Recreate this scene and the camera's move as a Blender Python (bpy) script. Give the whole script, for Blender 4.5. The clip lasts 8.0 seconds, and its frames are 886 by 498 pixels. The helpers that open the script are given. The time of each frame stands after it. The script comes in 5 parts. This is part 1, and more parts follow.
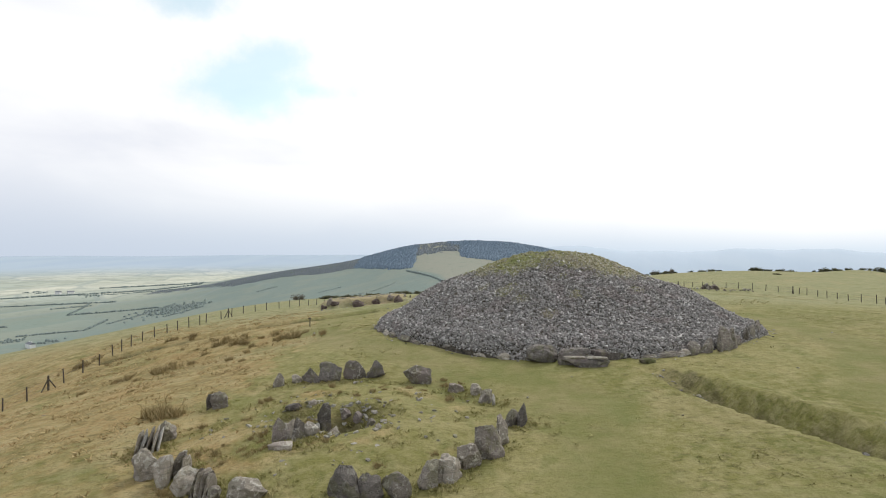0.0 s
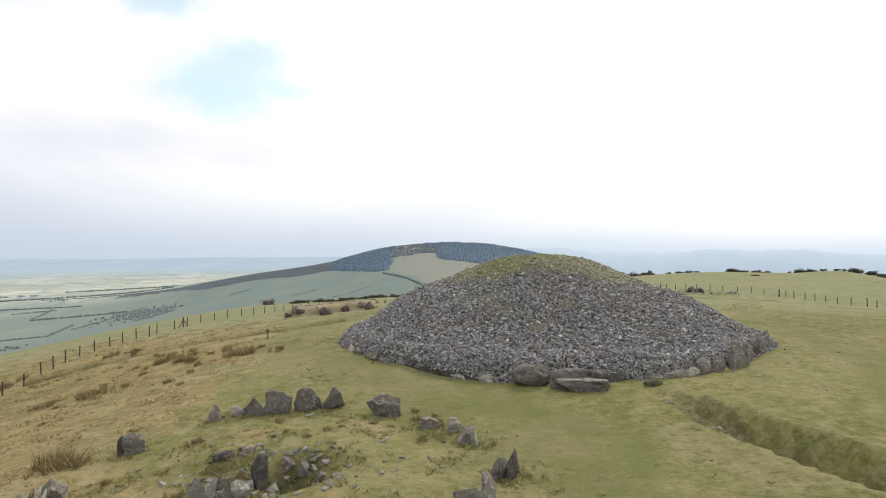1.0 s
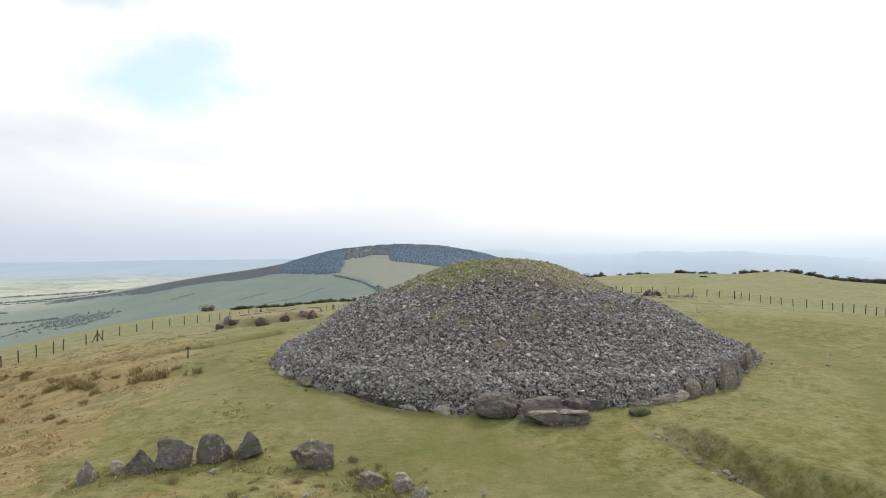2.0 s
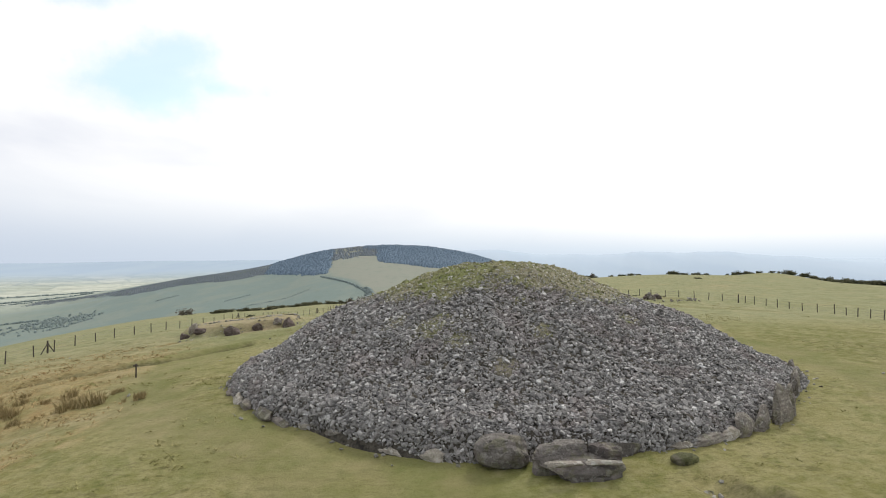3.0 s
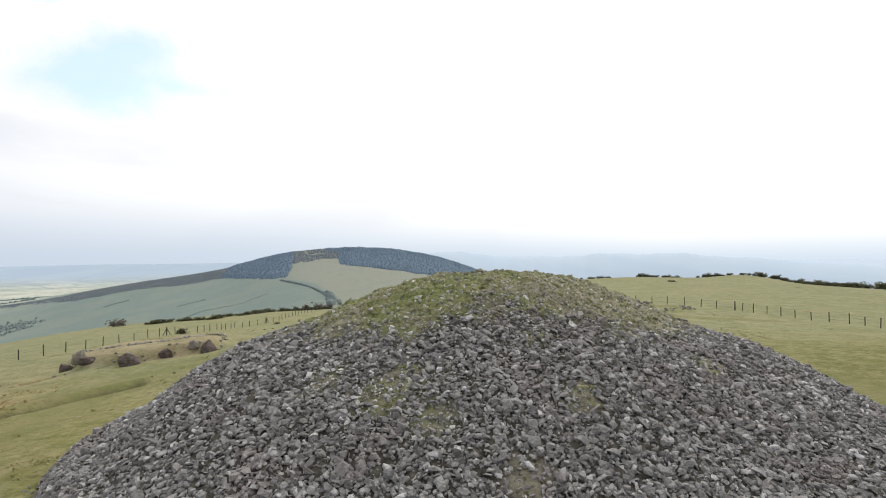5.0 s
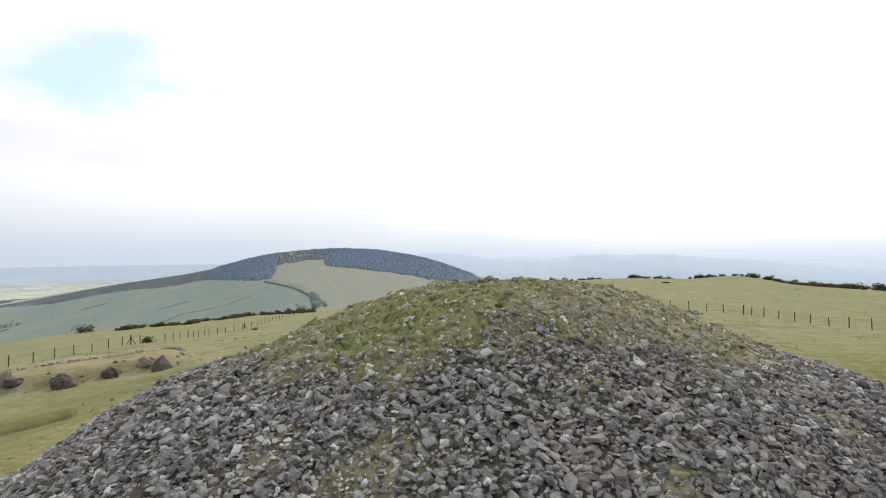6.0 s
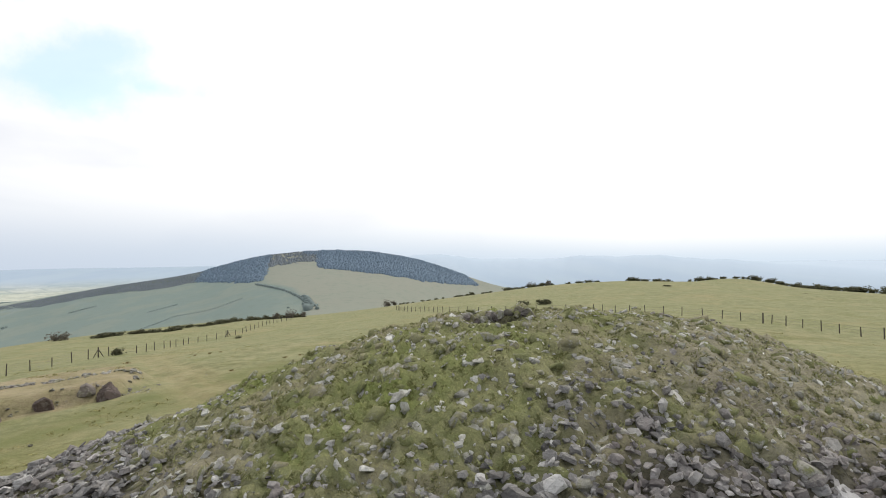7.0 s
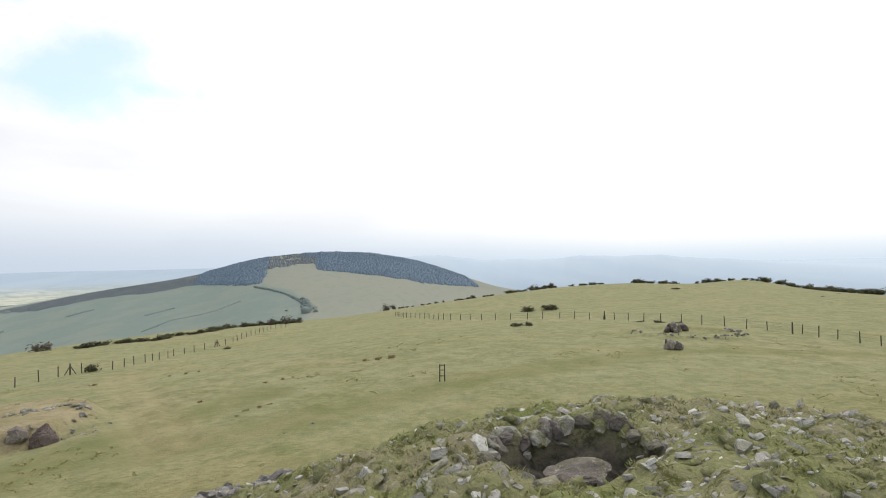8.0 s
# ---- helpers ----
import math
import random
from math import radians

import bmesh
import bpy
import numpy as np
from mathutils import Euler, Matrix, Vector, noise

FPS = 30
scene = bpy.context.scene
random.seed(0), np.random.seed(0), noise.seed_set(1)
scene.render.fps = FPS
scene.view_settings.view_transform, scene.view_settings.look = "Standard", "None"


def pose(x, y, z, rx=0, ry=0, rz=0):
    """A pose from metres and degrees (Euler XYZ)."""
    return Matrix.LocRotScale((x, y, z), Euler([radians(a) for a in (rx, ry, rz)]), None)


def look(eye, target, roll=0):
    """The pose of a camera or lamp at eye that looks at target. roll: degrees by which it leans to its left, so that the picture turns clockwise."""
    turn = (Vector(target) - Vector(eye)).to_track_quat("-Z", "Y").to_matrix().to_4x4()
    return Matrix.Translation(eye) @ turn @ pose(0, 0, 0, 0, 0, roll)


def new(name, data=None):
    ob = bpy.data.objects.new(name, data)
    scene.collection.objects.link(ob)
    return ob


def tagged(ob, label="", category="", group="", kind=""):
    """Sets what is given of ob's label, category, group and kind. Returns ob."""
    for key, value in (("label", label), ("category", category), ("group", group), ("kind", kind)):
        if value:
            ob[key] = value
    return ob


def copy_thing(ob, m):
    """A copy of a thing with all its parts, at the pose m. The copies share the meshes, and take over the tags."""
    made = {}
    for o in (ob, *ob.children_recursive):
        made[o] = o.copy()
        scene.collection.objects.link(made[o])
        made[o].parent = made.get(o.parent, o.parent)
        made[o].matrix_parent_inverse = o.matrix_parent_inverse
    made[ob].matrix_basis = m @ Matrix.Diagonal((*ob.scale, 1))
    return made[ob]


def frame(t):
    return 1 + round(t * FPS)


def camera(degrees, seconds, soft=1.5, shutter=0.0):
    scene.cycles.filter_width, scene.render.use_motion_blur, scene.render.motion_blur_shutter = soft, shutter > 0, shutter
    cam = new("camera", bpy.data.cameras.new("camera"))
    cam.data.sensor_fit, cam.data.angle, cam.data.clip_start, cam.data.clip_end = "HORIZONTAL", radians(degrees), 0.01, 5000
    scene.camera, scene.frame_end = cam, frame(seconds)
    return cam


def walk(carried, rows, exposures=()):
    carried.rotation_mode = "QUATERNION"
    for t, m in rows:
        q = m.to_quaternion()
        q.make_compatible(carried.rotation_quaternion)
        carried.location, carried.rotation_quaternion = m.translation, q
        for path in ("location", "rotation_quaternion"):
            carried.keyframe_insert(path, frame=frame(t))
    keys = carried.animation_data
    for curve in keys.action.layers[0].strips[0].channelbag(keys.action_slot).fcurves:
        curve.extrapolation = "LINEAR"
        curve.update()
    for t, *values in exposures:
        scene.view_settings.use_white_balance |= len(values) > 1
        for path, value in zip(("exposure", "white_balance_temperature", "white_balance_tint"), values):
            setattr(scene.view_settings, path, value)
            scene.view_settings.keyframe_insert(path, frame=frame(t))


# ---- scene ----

# ---- camera ----
cam = camera(77.5, 8.0, soft=1.0)
METRES, EYE, TILT, LEAN, TURN = 50.0, 7.0, 0.0, 0.0, 0.0
ROWS = [
    (0.0, 0.0, 0.0, 0.0, -0.0, 0.0, 0.0),
    (0.5, 0.0026, 0.0584, 0.0012, -1.72, 0.06, 0.05),
    (1.0, 0.0063, 0.1165, 0.003, -2.39, 0.17, 0.17),
    (1.5, 0.0115, 0.1751, 0.0051, -5.26, 0.28, 0.27),
    (3.0, 0.031, 0.3553, 0.008, -8.49, 0.42, 0.31),
    (3.5, 0.0398, 0.4171, 0.0094, -9.14, 0.48, 0.36),
    (4.0, 0.0493, 0.48, 0.0096, -10.03, 0.51, 0.39),
    (4.5, 0.0591, 0.5444, 0.01, -11.24, 0.58, 0.42),
    (6.0, 0.0888, 0.7388, 0.0121, -13.67, 0.71, 0.56),
    (6.5, 0.1002, 0.8041, 0.0134, -14.15, 0.81, 0.57),
    (7.0, 0.1124, 0.867, 0.0202, -14.37, 0.86, 0.64),
    (7.5, 0.1255, 0.9283, 0.029, -14.44, 0.89, 0.78),
    (8.0, 0.1396, 0.9876, 0.0351, -14.41, 0.94, 0.97),
]
walk(cam, [(t, pose(0, 0, EYE, TILT, LEAN, TURN) @ pose(METRES * x, METRES * y, METRES * z, 90 + pitch, roll, yaw)) for t, x, y, z, yaw, pitch, roll in ROWS])

# ---- light: a bright overcast sky with one gap of blue, the sun veiled ahead ----
SUN_AZ, SUN_EL = 38.0, 46.0
scene.view_settings.exposure = 0.0


def make_world():
    world = bpy.data.worlds.new("sky")
    scene.world = world
    world.use_nodes = True
    nt = world.node_tree
    nt.nodes.clear()
    n = nt.nodes.new
    link = nt.links.new
    out = n("ShaderNodeOutputWorld")
    sky = n("ShaderNodeTexSky")
    sky.sky_type = "NISHITA"
    sky.sun_disc = False
    sky.sun_elevation = radians(SUN_EL)
    sky.sun_rotation = radians(SUN_AZ)
    blue = n("ShaderNodeBackground")
    blue.inputs["Strength"].default_value = 0.17
    clear = n("ShaderNodeMixRGB")
    clear.blend_type = "MULTIPLY"
    clear.inputs["Fac"].default_value = 1.0
    clear.inputs["Color2"].default_value = (0.95, 1.22, 1.0, 1)
    link(sky.outputs["Color"], clear.inputs["Color1"])
    link(clear.outputs[0], blue.inputs["Color"])
    co = n("ShaderNodeTexCoord")
    sep = n("ShaderNodeSeparateXYZ")
    link(co.outputs["Generated"], sep.inputs[0])

    def math_node(op, a, b=None, c=None):
        m = n("ShaderNodeMath")
        m.operation = op
        for k, v in enumerate((a, b, c)):
            if v is None:
                continue
            if isinstance(v, (int, float)):
                m.inputs[k].default_value = v
            else:
                link(v, m.inputs[k])
        return m.outputs[0]

    def patch(az, el, wide, high):
        """Distance from a point of the sky, 1 at the rim of an upright oval."""
        az, el = radians(az), radians(el)
        total = None
        for axis, size in (((math.cos(az), -math.sin(az), 0.0), wide), ((-math.sin(az) * math.sin(el), -math.cos(az) * math.sin(el), math.cos(el)), high)):
            d = n("ShaderNodeVectorMath")
            d.operation = "DOT_PRODUCT"
            link(co.outputs["Generated"], d.inputs[0])
            d.inputs[1].default_value = Vector(axis) / math.sin(radians(size))
            square = math_node("MULTIPLY", d.outputs["Value"], d.outputs["Value"])
            total = square if total is None else math_node("ADD", total, square)
        return math_node("SQRT", total)

    # clouds: flattened towards the horizon
    mp = n("ShaderNodeMapping")
    mp.inputs["Scale"].default_value = (1.0, 1.0, 3.2)
    link(co.outputs["Generated"], mp.inputs["Vector"])
    big = n("ShaderNodeTexNoise")
    big.inputs["Scale"].default_value = 2.6
    big.inputs["Detail"].default_value = 5
    big.inputs["Roughness"].default_value = 0.5
    big.inputs["Distortion"].default_value = 0.4
    link(mp.outputs[0], big.inputs["Vector"])
    # cloud brightness: whiter towards the veiled sun, greyer away from it
    sd = Vector((math.sin(radians(SUN_AZ)) * math.cos(radians(SUN_EL)), math.cos(radians(SUN_AZ)) * math.cos(radians(SUN_EL)), math.sin(radians(SUN_EL))))
    dot = n("ShaderNodeVectorMath")
    dot.operation = "DOT_PRODUCT"
    link(co.outputs["Generated"], dot.inputs[0])
    dot.inputs[1].default_value = sd
    warm = math_node("MULTIPLY_ADD", dot.outputs["Value"], 0.60, 0.0)
    grey = math_node("MULTIPLY_ADD", big.outputs["Fac"], 1.0, -0.49)
    level = math_node("ADD", math_node("ADD", warm, grey), 0.60)
    # greyer bellies of the cloud low on the western side
    for az, el, wide, high, deep in ((-21.0, 9.8, 9.0, 2.0, 0.10), (-37.0, 10.2, 8.0, 2.4, 0.05), (-5.0, 8.2, 10.0, 1.4, 0.08)):
        belly = n("ShaderNodeMapRange")
        belly.interpolation_type = "SMOOTHSTEP"
        belly.inputs["From Min"].default_value = 1.5
        belly.inputs["From Max"].default_value = 0.2
        belly.inputs["To Max"].default_value = -deep
        link(math_node("ADD", patch(az, el, wide, high), math_node("MULTIPLY_ADD", big.outputs["Fac"], 2.0, -1.0)), belly.inputs["Value"])
        level = math_node("ADD", level, belly.outputs[0])
    cloud = n("ShaderNodeValToRGB")
    cr = cloud.color_ramp
    cr.elements[0].position, cr.elements[0].color = 0.25, (0.74, 0.80, 0.93, 1)
    cr.elements[1].position, cr.elements[1].color = 0.98, (1.15, 1.15, 1.15, 1)
    mid = cr.elements.new(0.62)
    mid.color = (0.92, 0.945, 1.01, 1)
    link(level, cloud.inputs[0])
    # the hazy band over the horizon
    haze = n("ShaderNodeMapRange")
    haze.interpolation_type = "SMOOTHSTEP"
    haze.inputs["From Min"].default_value = -0.015
    link(sep.outputs["Z"], haze.inputs["Value"])
    side = n("ShaderNodeMapRange")
    side.inputs["From Min"].default_value = -0.6
    side.inputs["From Max"].default_value = 0.55
    link(sep.outputs["X"], side.inputs["Value"])
    link(math_node("MULTIPLY_ADD", side.outputs[0], -0.13, 0.175), haze.inputs["From Max"])
    hcol = n("ShaderNodeMixRGB")
    hcol.inputs["Color1"].default_value = (0.63, 0.71, 0.83, 1)
    hcol.inputs["Color2"].default_value = (0.75, 0.86, 0.97, 1)
    link(side.outputs[0], hcol.inputs["Fac"])
    mixh = n("ShaderNodeMixRGB")
    link(haze.outputs[0], mixh.inputs["Fac"])
    link(hcol.outputs[0], mixh.inputs["Color1"])
    link(cloud.outputs[0], mixh.inputs["Color2"])
    white = n("ShaderNodeBackground")
    white.inputs["Strength"].default_value = 0.94
    link(mixh.outputs[0], white.inputs["Color"])
    # the gap in the clouds: patches by azimuth, elevation and half-widths in degrees
    wob = n("ShaderNodeTexNoise")
    wob.inputs["Scale"].default_value = 14.0
    wob.inputs["Detail"].default_value = 5
    wob.inputs["Roughness"].default_value = 0.6
    link(co.outputs["Generated"], wob.inputs["Vector"])
    rough = math_node("MULTIPLY_ADD", wob.outputs["Fac"], 1.7, -0.95)
    near = None
    for az, el, wide, high, soft in ((-19.4, 15.7, 5.0, 2.7, 0.0), (-17.4, 17.9, 3.1, 2.3, 0.1), (-13.5, 15.5, 5.0, 1.5, 0.55), (-25.2, 22.8, 3.4, 2.0, 0.05)):
        d = math_node("ADD", patch(az, el, wide, high), soft)
        near = d if near is None else math_node("MINIMUM", near, d)
    hole = n("ShaderNodeMapRange")
    hole.interpolation_type = "SMOOTHSTEP"
    hole.inputs["From Min"].default_value = 0.4
    hole.inputs["From Max"].default_value = 1.6
    hole.inputs["To Min"].default_value = 0.5
    link(math_node("ADD", near, rough), hole.inputs["Value"])
    mix = n("ShaderNodeMixShader")
    link(hole.outputs[0], mix.inputs[0])
    link(blue.outputs[0], mix.inputs[1])
    link(white.outputs[0], mix.inputs[2])
    link(mix.outputs[0], out.inputs["Surface"])


make_world()
sun_data = bpy.data.lights.new("sun", "SUN")
sun_data.energy, sun_data.angle, sun_data.color = 1.75, radians(11), (1.0, 0.96, 0.9)
sun_ob = new("sun", sun_data)
sun_ob.matrix_world = look((math.sin(radians(SUN_AZ)) * 50, math.cos(radians(SUN_AZ)) * 50, math.tan(radians(SUN_EL)) * 50), (0, 0, 0))

# ---- materials ----


class Mat:
    """A node material with short ways to lay noise over noise."""

    def __init__(self, name, rough=0.9, spec=0.2):
        self.m = bpy.data.materials.new(name)
        self.m.use_nodes = True
        self.t = self.m.node_tree
        self.b = self.t.nodes["Principled BSDF"]
        self.b.inputs["Roughness"].default_value = rough
        self.b.inputs["Specular IOR Level"].default_value = spec
        self.pos = self.t.nodes.new("ShaderNodeNewGeometry")

    def put(self, value, socket):
        if isinstance(value, (int, float)):
            socket.default_value = value
        elif isinstance(value, tuple):
            socket.default_value = (*value, 1) if len(value) == 3 and len(socket.default_value) == 4 else value
        else:
            self.t.links.new(value, socket)

    def noise(self, scale, detail=4, rough=0.55, stretch=None, distort=0.0):
        n = self.t.nodes.new("ShaderNodeTexNoise")
        n.inputs["Scale"].default_value = scale
        n.inputs["Detail"].default_value = detail
        n.inputs["Roughness"].default_value = rough
        n.inputs["Distortion"].default_value = distort
        src = self.pos.outputs["Position"]
        if stretch:
            m = self.t.nodes.new("ShaderNodeMapping")
            m.inputs["Scale"].default_value = stretch
            self.put(src, m.inputs["Vector"])
            src = m.outputs[0]
        self.put(src, n.inputs["Vector"])
        return n.outputs["Fac"]

    def cells(self, scale, feature="F1", out="Color", stretch=None):
        n = self.t.nodes.new("ShaderNodeTexVoronoi")
        n.feature = feature
        n.inputs["Scale"].default_value = scale
        src = self.pos.outputs["Position"]
        if stretch:
            m = self.t.nodes.new("ShaderNodeMapping")
            m.inputs["Scale"].default_value = stretch
            self.put(src, m.inputs["Vector"])
            src = m.outputs[0]
        self.put(src, n.inputs["Vector"])
        return n.outputs[out]

    def attr(self, name):
        n = self.t.nodes.new("ShaderNodeAttribute")
        n.attribute_name = name
        return n.outputs["Fac"]

    def island(self):
        return self.pos.outputs["Random Per Island"]

    def each(self):
        return self.t.nodes.new("ShaderNodeObjectInfo").outputs["Random"]

    def ramp(self, value, *stops):
        n = self.t.nodes.new("ShaderNodeValToRGB")
        e = n.color_ramp.elements
        e[0].position, e[0].color = stops[0][0], (*stops[0][1], 1)
        e[1].position, e[1].color = stops[-1][0], (*stops[-1][1], 1)
        for p, c in stops[1:-1]:
            e.new(p).color = (*c, 1)
        self.put(value, n.inputs[0])
        return n.outputs[0]

    def span(self, value, a, b, lo=0.0, hi=1.0):
        n = self.t.nodes.new("ShaderNodeMapRange")
        n.interpolation_type = "SMOOTHSTEP"
        for k, v in zip(("From Min", "From Max", "To Min", "To Max"), (a, b, lo, hi)):
            n.inputs[k].default_value = v
        self.put(value, n.inputs["Value"])
        return n.outputs[0]

    def mix(self, fac, a, b, kind="MIX"):
        n = self.t.nodes.new("ShaderNodeMixRGB")
        n.blend_type = kind
        self.put(fac, n.inputs["Fac"])
        self.put(a, n.inputs["Color1"])
        self.put(b, n.inputs["Color2"])
        return n.outputs[0]

    def calc(self, op, a, b=0.0):
        n = self.t.nodes.new("ShaderNodeMath")
        n.operation = op
        self.put(a, n.inputs[0])
        self.put(b, n.inputs[1])
        return n.outputs[0]

    def color(self, value):
        self.put(value, self.b.inputs["Base Color"])
        return self

    def bump(self, value, strength=0.5, distance=0.05):
        n = self.t.nodes.new("ShaderNodeBump")
        n.inputs["Strength"].default_value = strength
        n.inputs["Distance"].default_value = distance
        self.put(value, n.inputs["Height"])
        self.put(n.outputs[0], self.b.inputs["Normal"])
        return self


def ground_material():
    m = Mat("hill_pasture", 0.95, 0.1)
    wide, mid, fine = m.noise(0.06, 4), m.noise(0.5, 5, 0.6), m.noise(5.0, 6, 0.7)
    grain = m.noise(22.0, 3, 0.7)
    green = m.ramp(wide, (0.38, (0.149, 0.149, 0.045)), (0.5, (0.194, 0.184, 0.065)), (0.62, (0.248, 0.225, 0.097)))
    green = m.mix(m.span(mid, 0.46, 0.62, 0, 0.7), green, (0.257, 0.234, 0.106))
    green = m.mix(m.span(m.noise(0.9, 4, 0.6), 0.48, 0.36, 0, 0.55), green, (0.117, 0.131, 0.038))
    green = m.mix(m.span(fine, 0.49, 0.38, 0, 0.5), green, (0.104, 0.106, 0.029))
    dry = m.ramp(mid, (0.36, (0.211, 0.158, 0.068)), (0.5, (0.293, 0.221, 0.097)), (0.64, (0.360, 0.288, 0.149)))
    dry = m.mix(m.span(fine, 0.48, 0.37, 0, 0.6), dry, (0.135, 0.095, 0.043))
    rust = m.mix(m.span(m.noise(0.16, 4), 0.5, 0.62, 0, 0.7), dry, (0.297, 0.203, 0.092))
    mixed = m.calc("ADD", m.attr("dry"), m.calc("MULTIPLY", m.calc("SUBTRACT", mid, 0.5), 1.6))
    base = m.mix(m.span(mixed, 0.2, 0.7), green, rust)
    base = m.mix(m.calc("MULTIPLY", m.attr("meadow"), 0.75), base, m.ramp(mid, (0.38, (0.185, 0.20, 0.108)), (0.62, (0.26, 0.268, 0.155))))
    base = m.mix(m.span(m.noise(0.11, 4, 0.6, None, 0.7), 0.53, 0.66, 0, 0.45), base, (0.305, 0.256, 0.135))
    base = m.mix(m.span(m.noise(0.17, 4, 0.6, None, 0.5), 0.46, 0.34, 0, 0.4), base, (0.15, 0.166, 0.055))
    lawn = m.ramp(m.noise(0.35, 4), (0.38, (0.145, 0.16, 0.055)), (0.5, (0.18, 0.18, 0.072)), (0.62, (0.228, 0.205, 0.1)))
    base = m.mix(m.attr("worn"), base, lawn)
    trod = m.ramp(mid, (0.36, (0.235, 0.205, 0.105)), (0.64, (0.325, 0.282, 0.16)))
    base = m.mix(m.calc("MULTIPLY", m.attr("trodden"), m.span(m.noise(1.1, 4), 0.36, 0.56, 0.35, 1.0)), base, trod)
    base = m.mix(m.calc("MULTIPLY", m.attr("bare"), 0.85), base, m.mix(m.span(fine, 0.48, 0.36, 0, 0.6), m.ramp(mid, (0.38, (0.265, 0.205, 0.128)), (0.62, (0.37, 0.30, 0.205))), (0.17, 0.125, 0.075)))
    earth = m.ramp(fine, (0.36, (0.054, 0.050, 0.025)), (0.64, (0.140, 0.126, 0.061)))
    base = m.mix(m.span(m.calc("ADD", m.attr("earth"), m.calc("SUBTRACT", fine, 0.5)), 0.3, 0.75), base, earth)
    base = m.mix(m.span(grain, 0.47, 0.36, 0, 0.35), base, (0.090, 0.088, 0.031))
    # tussock shadows painted as dark specks, thick in some stretches and thin in others
    shade_speck = m.span(m.noise(2.4, 3, 0.65, (0.7, 1.5, 1.0)), 0.455, 0.385)
    thick = m.calc("MULTIPLY", m.span(m.noise(0.10, 3), 0.42, 0.56), m.calc("SUBTRACT", 1.0, m.attr("worn")))
    base = m.mix(m.calc("MULTIPLY", m.calc("MULTIPLY", shade_speck, thick), m.span(m.attr("meadow"), 0, 1, 0.6, 0.28)), base, (0.090, 0.083, 0.031))
    rib = m.span(m.noise(4.2, 4, 0.7, (0.6, 1.7, 1.0), 0.5), 0.46, 0.39)
    base = m.mix(m.calc("MULTIPLY", rib, m.calc("MULTIPLY", m.calc("SUBTRACT", 1.0, m.attr("worn")), m.span(m.attr("meadow"), 0, 1, 0.3, 0.12))), base, (0.104, 0.097, 0.038))
    straw = m.span(m.noise(1.7, 6, 0.7), 0.4, 0.66)
    base = m.mix(m.calc("MULTIPLY", straw, m.span(m.attr("worn"), 0, 0.6, 0.4, 0.12)), base, (0.345, 0.312, 0.165))
    # valley pasture: enclosed fields with hedges between them, haze greying the base colours
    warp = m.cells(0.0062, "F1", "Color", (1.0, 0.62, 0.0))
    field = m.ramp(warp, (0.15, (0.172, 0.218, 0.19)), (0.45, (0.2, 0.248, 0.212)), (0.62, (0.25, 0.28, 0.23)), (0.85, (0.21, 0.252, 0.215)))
    # further fields paler still, with more haze in their colour
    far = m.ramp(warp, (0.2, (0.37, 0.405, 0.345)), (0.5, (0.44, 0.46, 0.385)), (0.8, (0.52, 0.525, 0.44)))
    field = m.mix(m.attr("vale_haze"), field, far)
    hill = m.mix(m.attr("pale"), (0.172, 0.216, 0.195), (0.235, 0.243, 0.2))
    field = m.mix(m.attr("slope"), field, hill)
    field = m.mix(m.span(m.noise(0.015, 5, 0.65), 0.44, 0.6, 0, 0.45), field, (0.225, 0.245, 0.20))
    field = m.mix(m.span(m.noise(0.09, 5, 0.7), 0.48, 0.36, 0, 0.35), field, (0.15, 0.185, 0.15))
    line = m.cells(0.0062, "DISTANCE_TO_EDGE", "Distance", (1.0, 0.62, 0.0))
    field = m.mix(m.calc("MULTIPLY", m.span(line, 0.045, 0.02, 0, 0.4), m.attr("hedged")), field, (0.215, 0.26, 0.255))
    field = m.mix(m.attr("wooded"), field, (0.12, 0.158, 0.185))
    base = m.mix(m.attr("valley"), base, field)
    # the distant plain: aerial haze painted in as pale blue, lighter with distance
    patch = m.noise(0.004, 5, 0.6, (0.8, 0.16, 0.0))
    plain = m.mix(m.span(patch, 0.4, 0.6), m.mix(m.attr("remote_haze"), (0.24, 0.31, 0.395), (0.45, 0.53, 0.61)), m.mix(m.attr("remote_haze"), (0.265, 0.34, 0.40), (0.465, 0.54, 0.62)))
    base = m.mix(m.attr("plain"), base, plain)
    m.color(base)
    m.bump(m.calc("ADD", m.calc("ADD", fine, m.calc("MULTIPLY", m.noise(1.6, 4, 0.6, (0.8, 1.5, 1.0)), 1.2)), m.calc("MULTIPLY", grain, 0.3)), 0.7, 0.13)
    return m.m


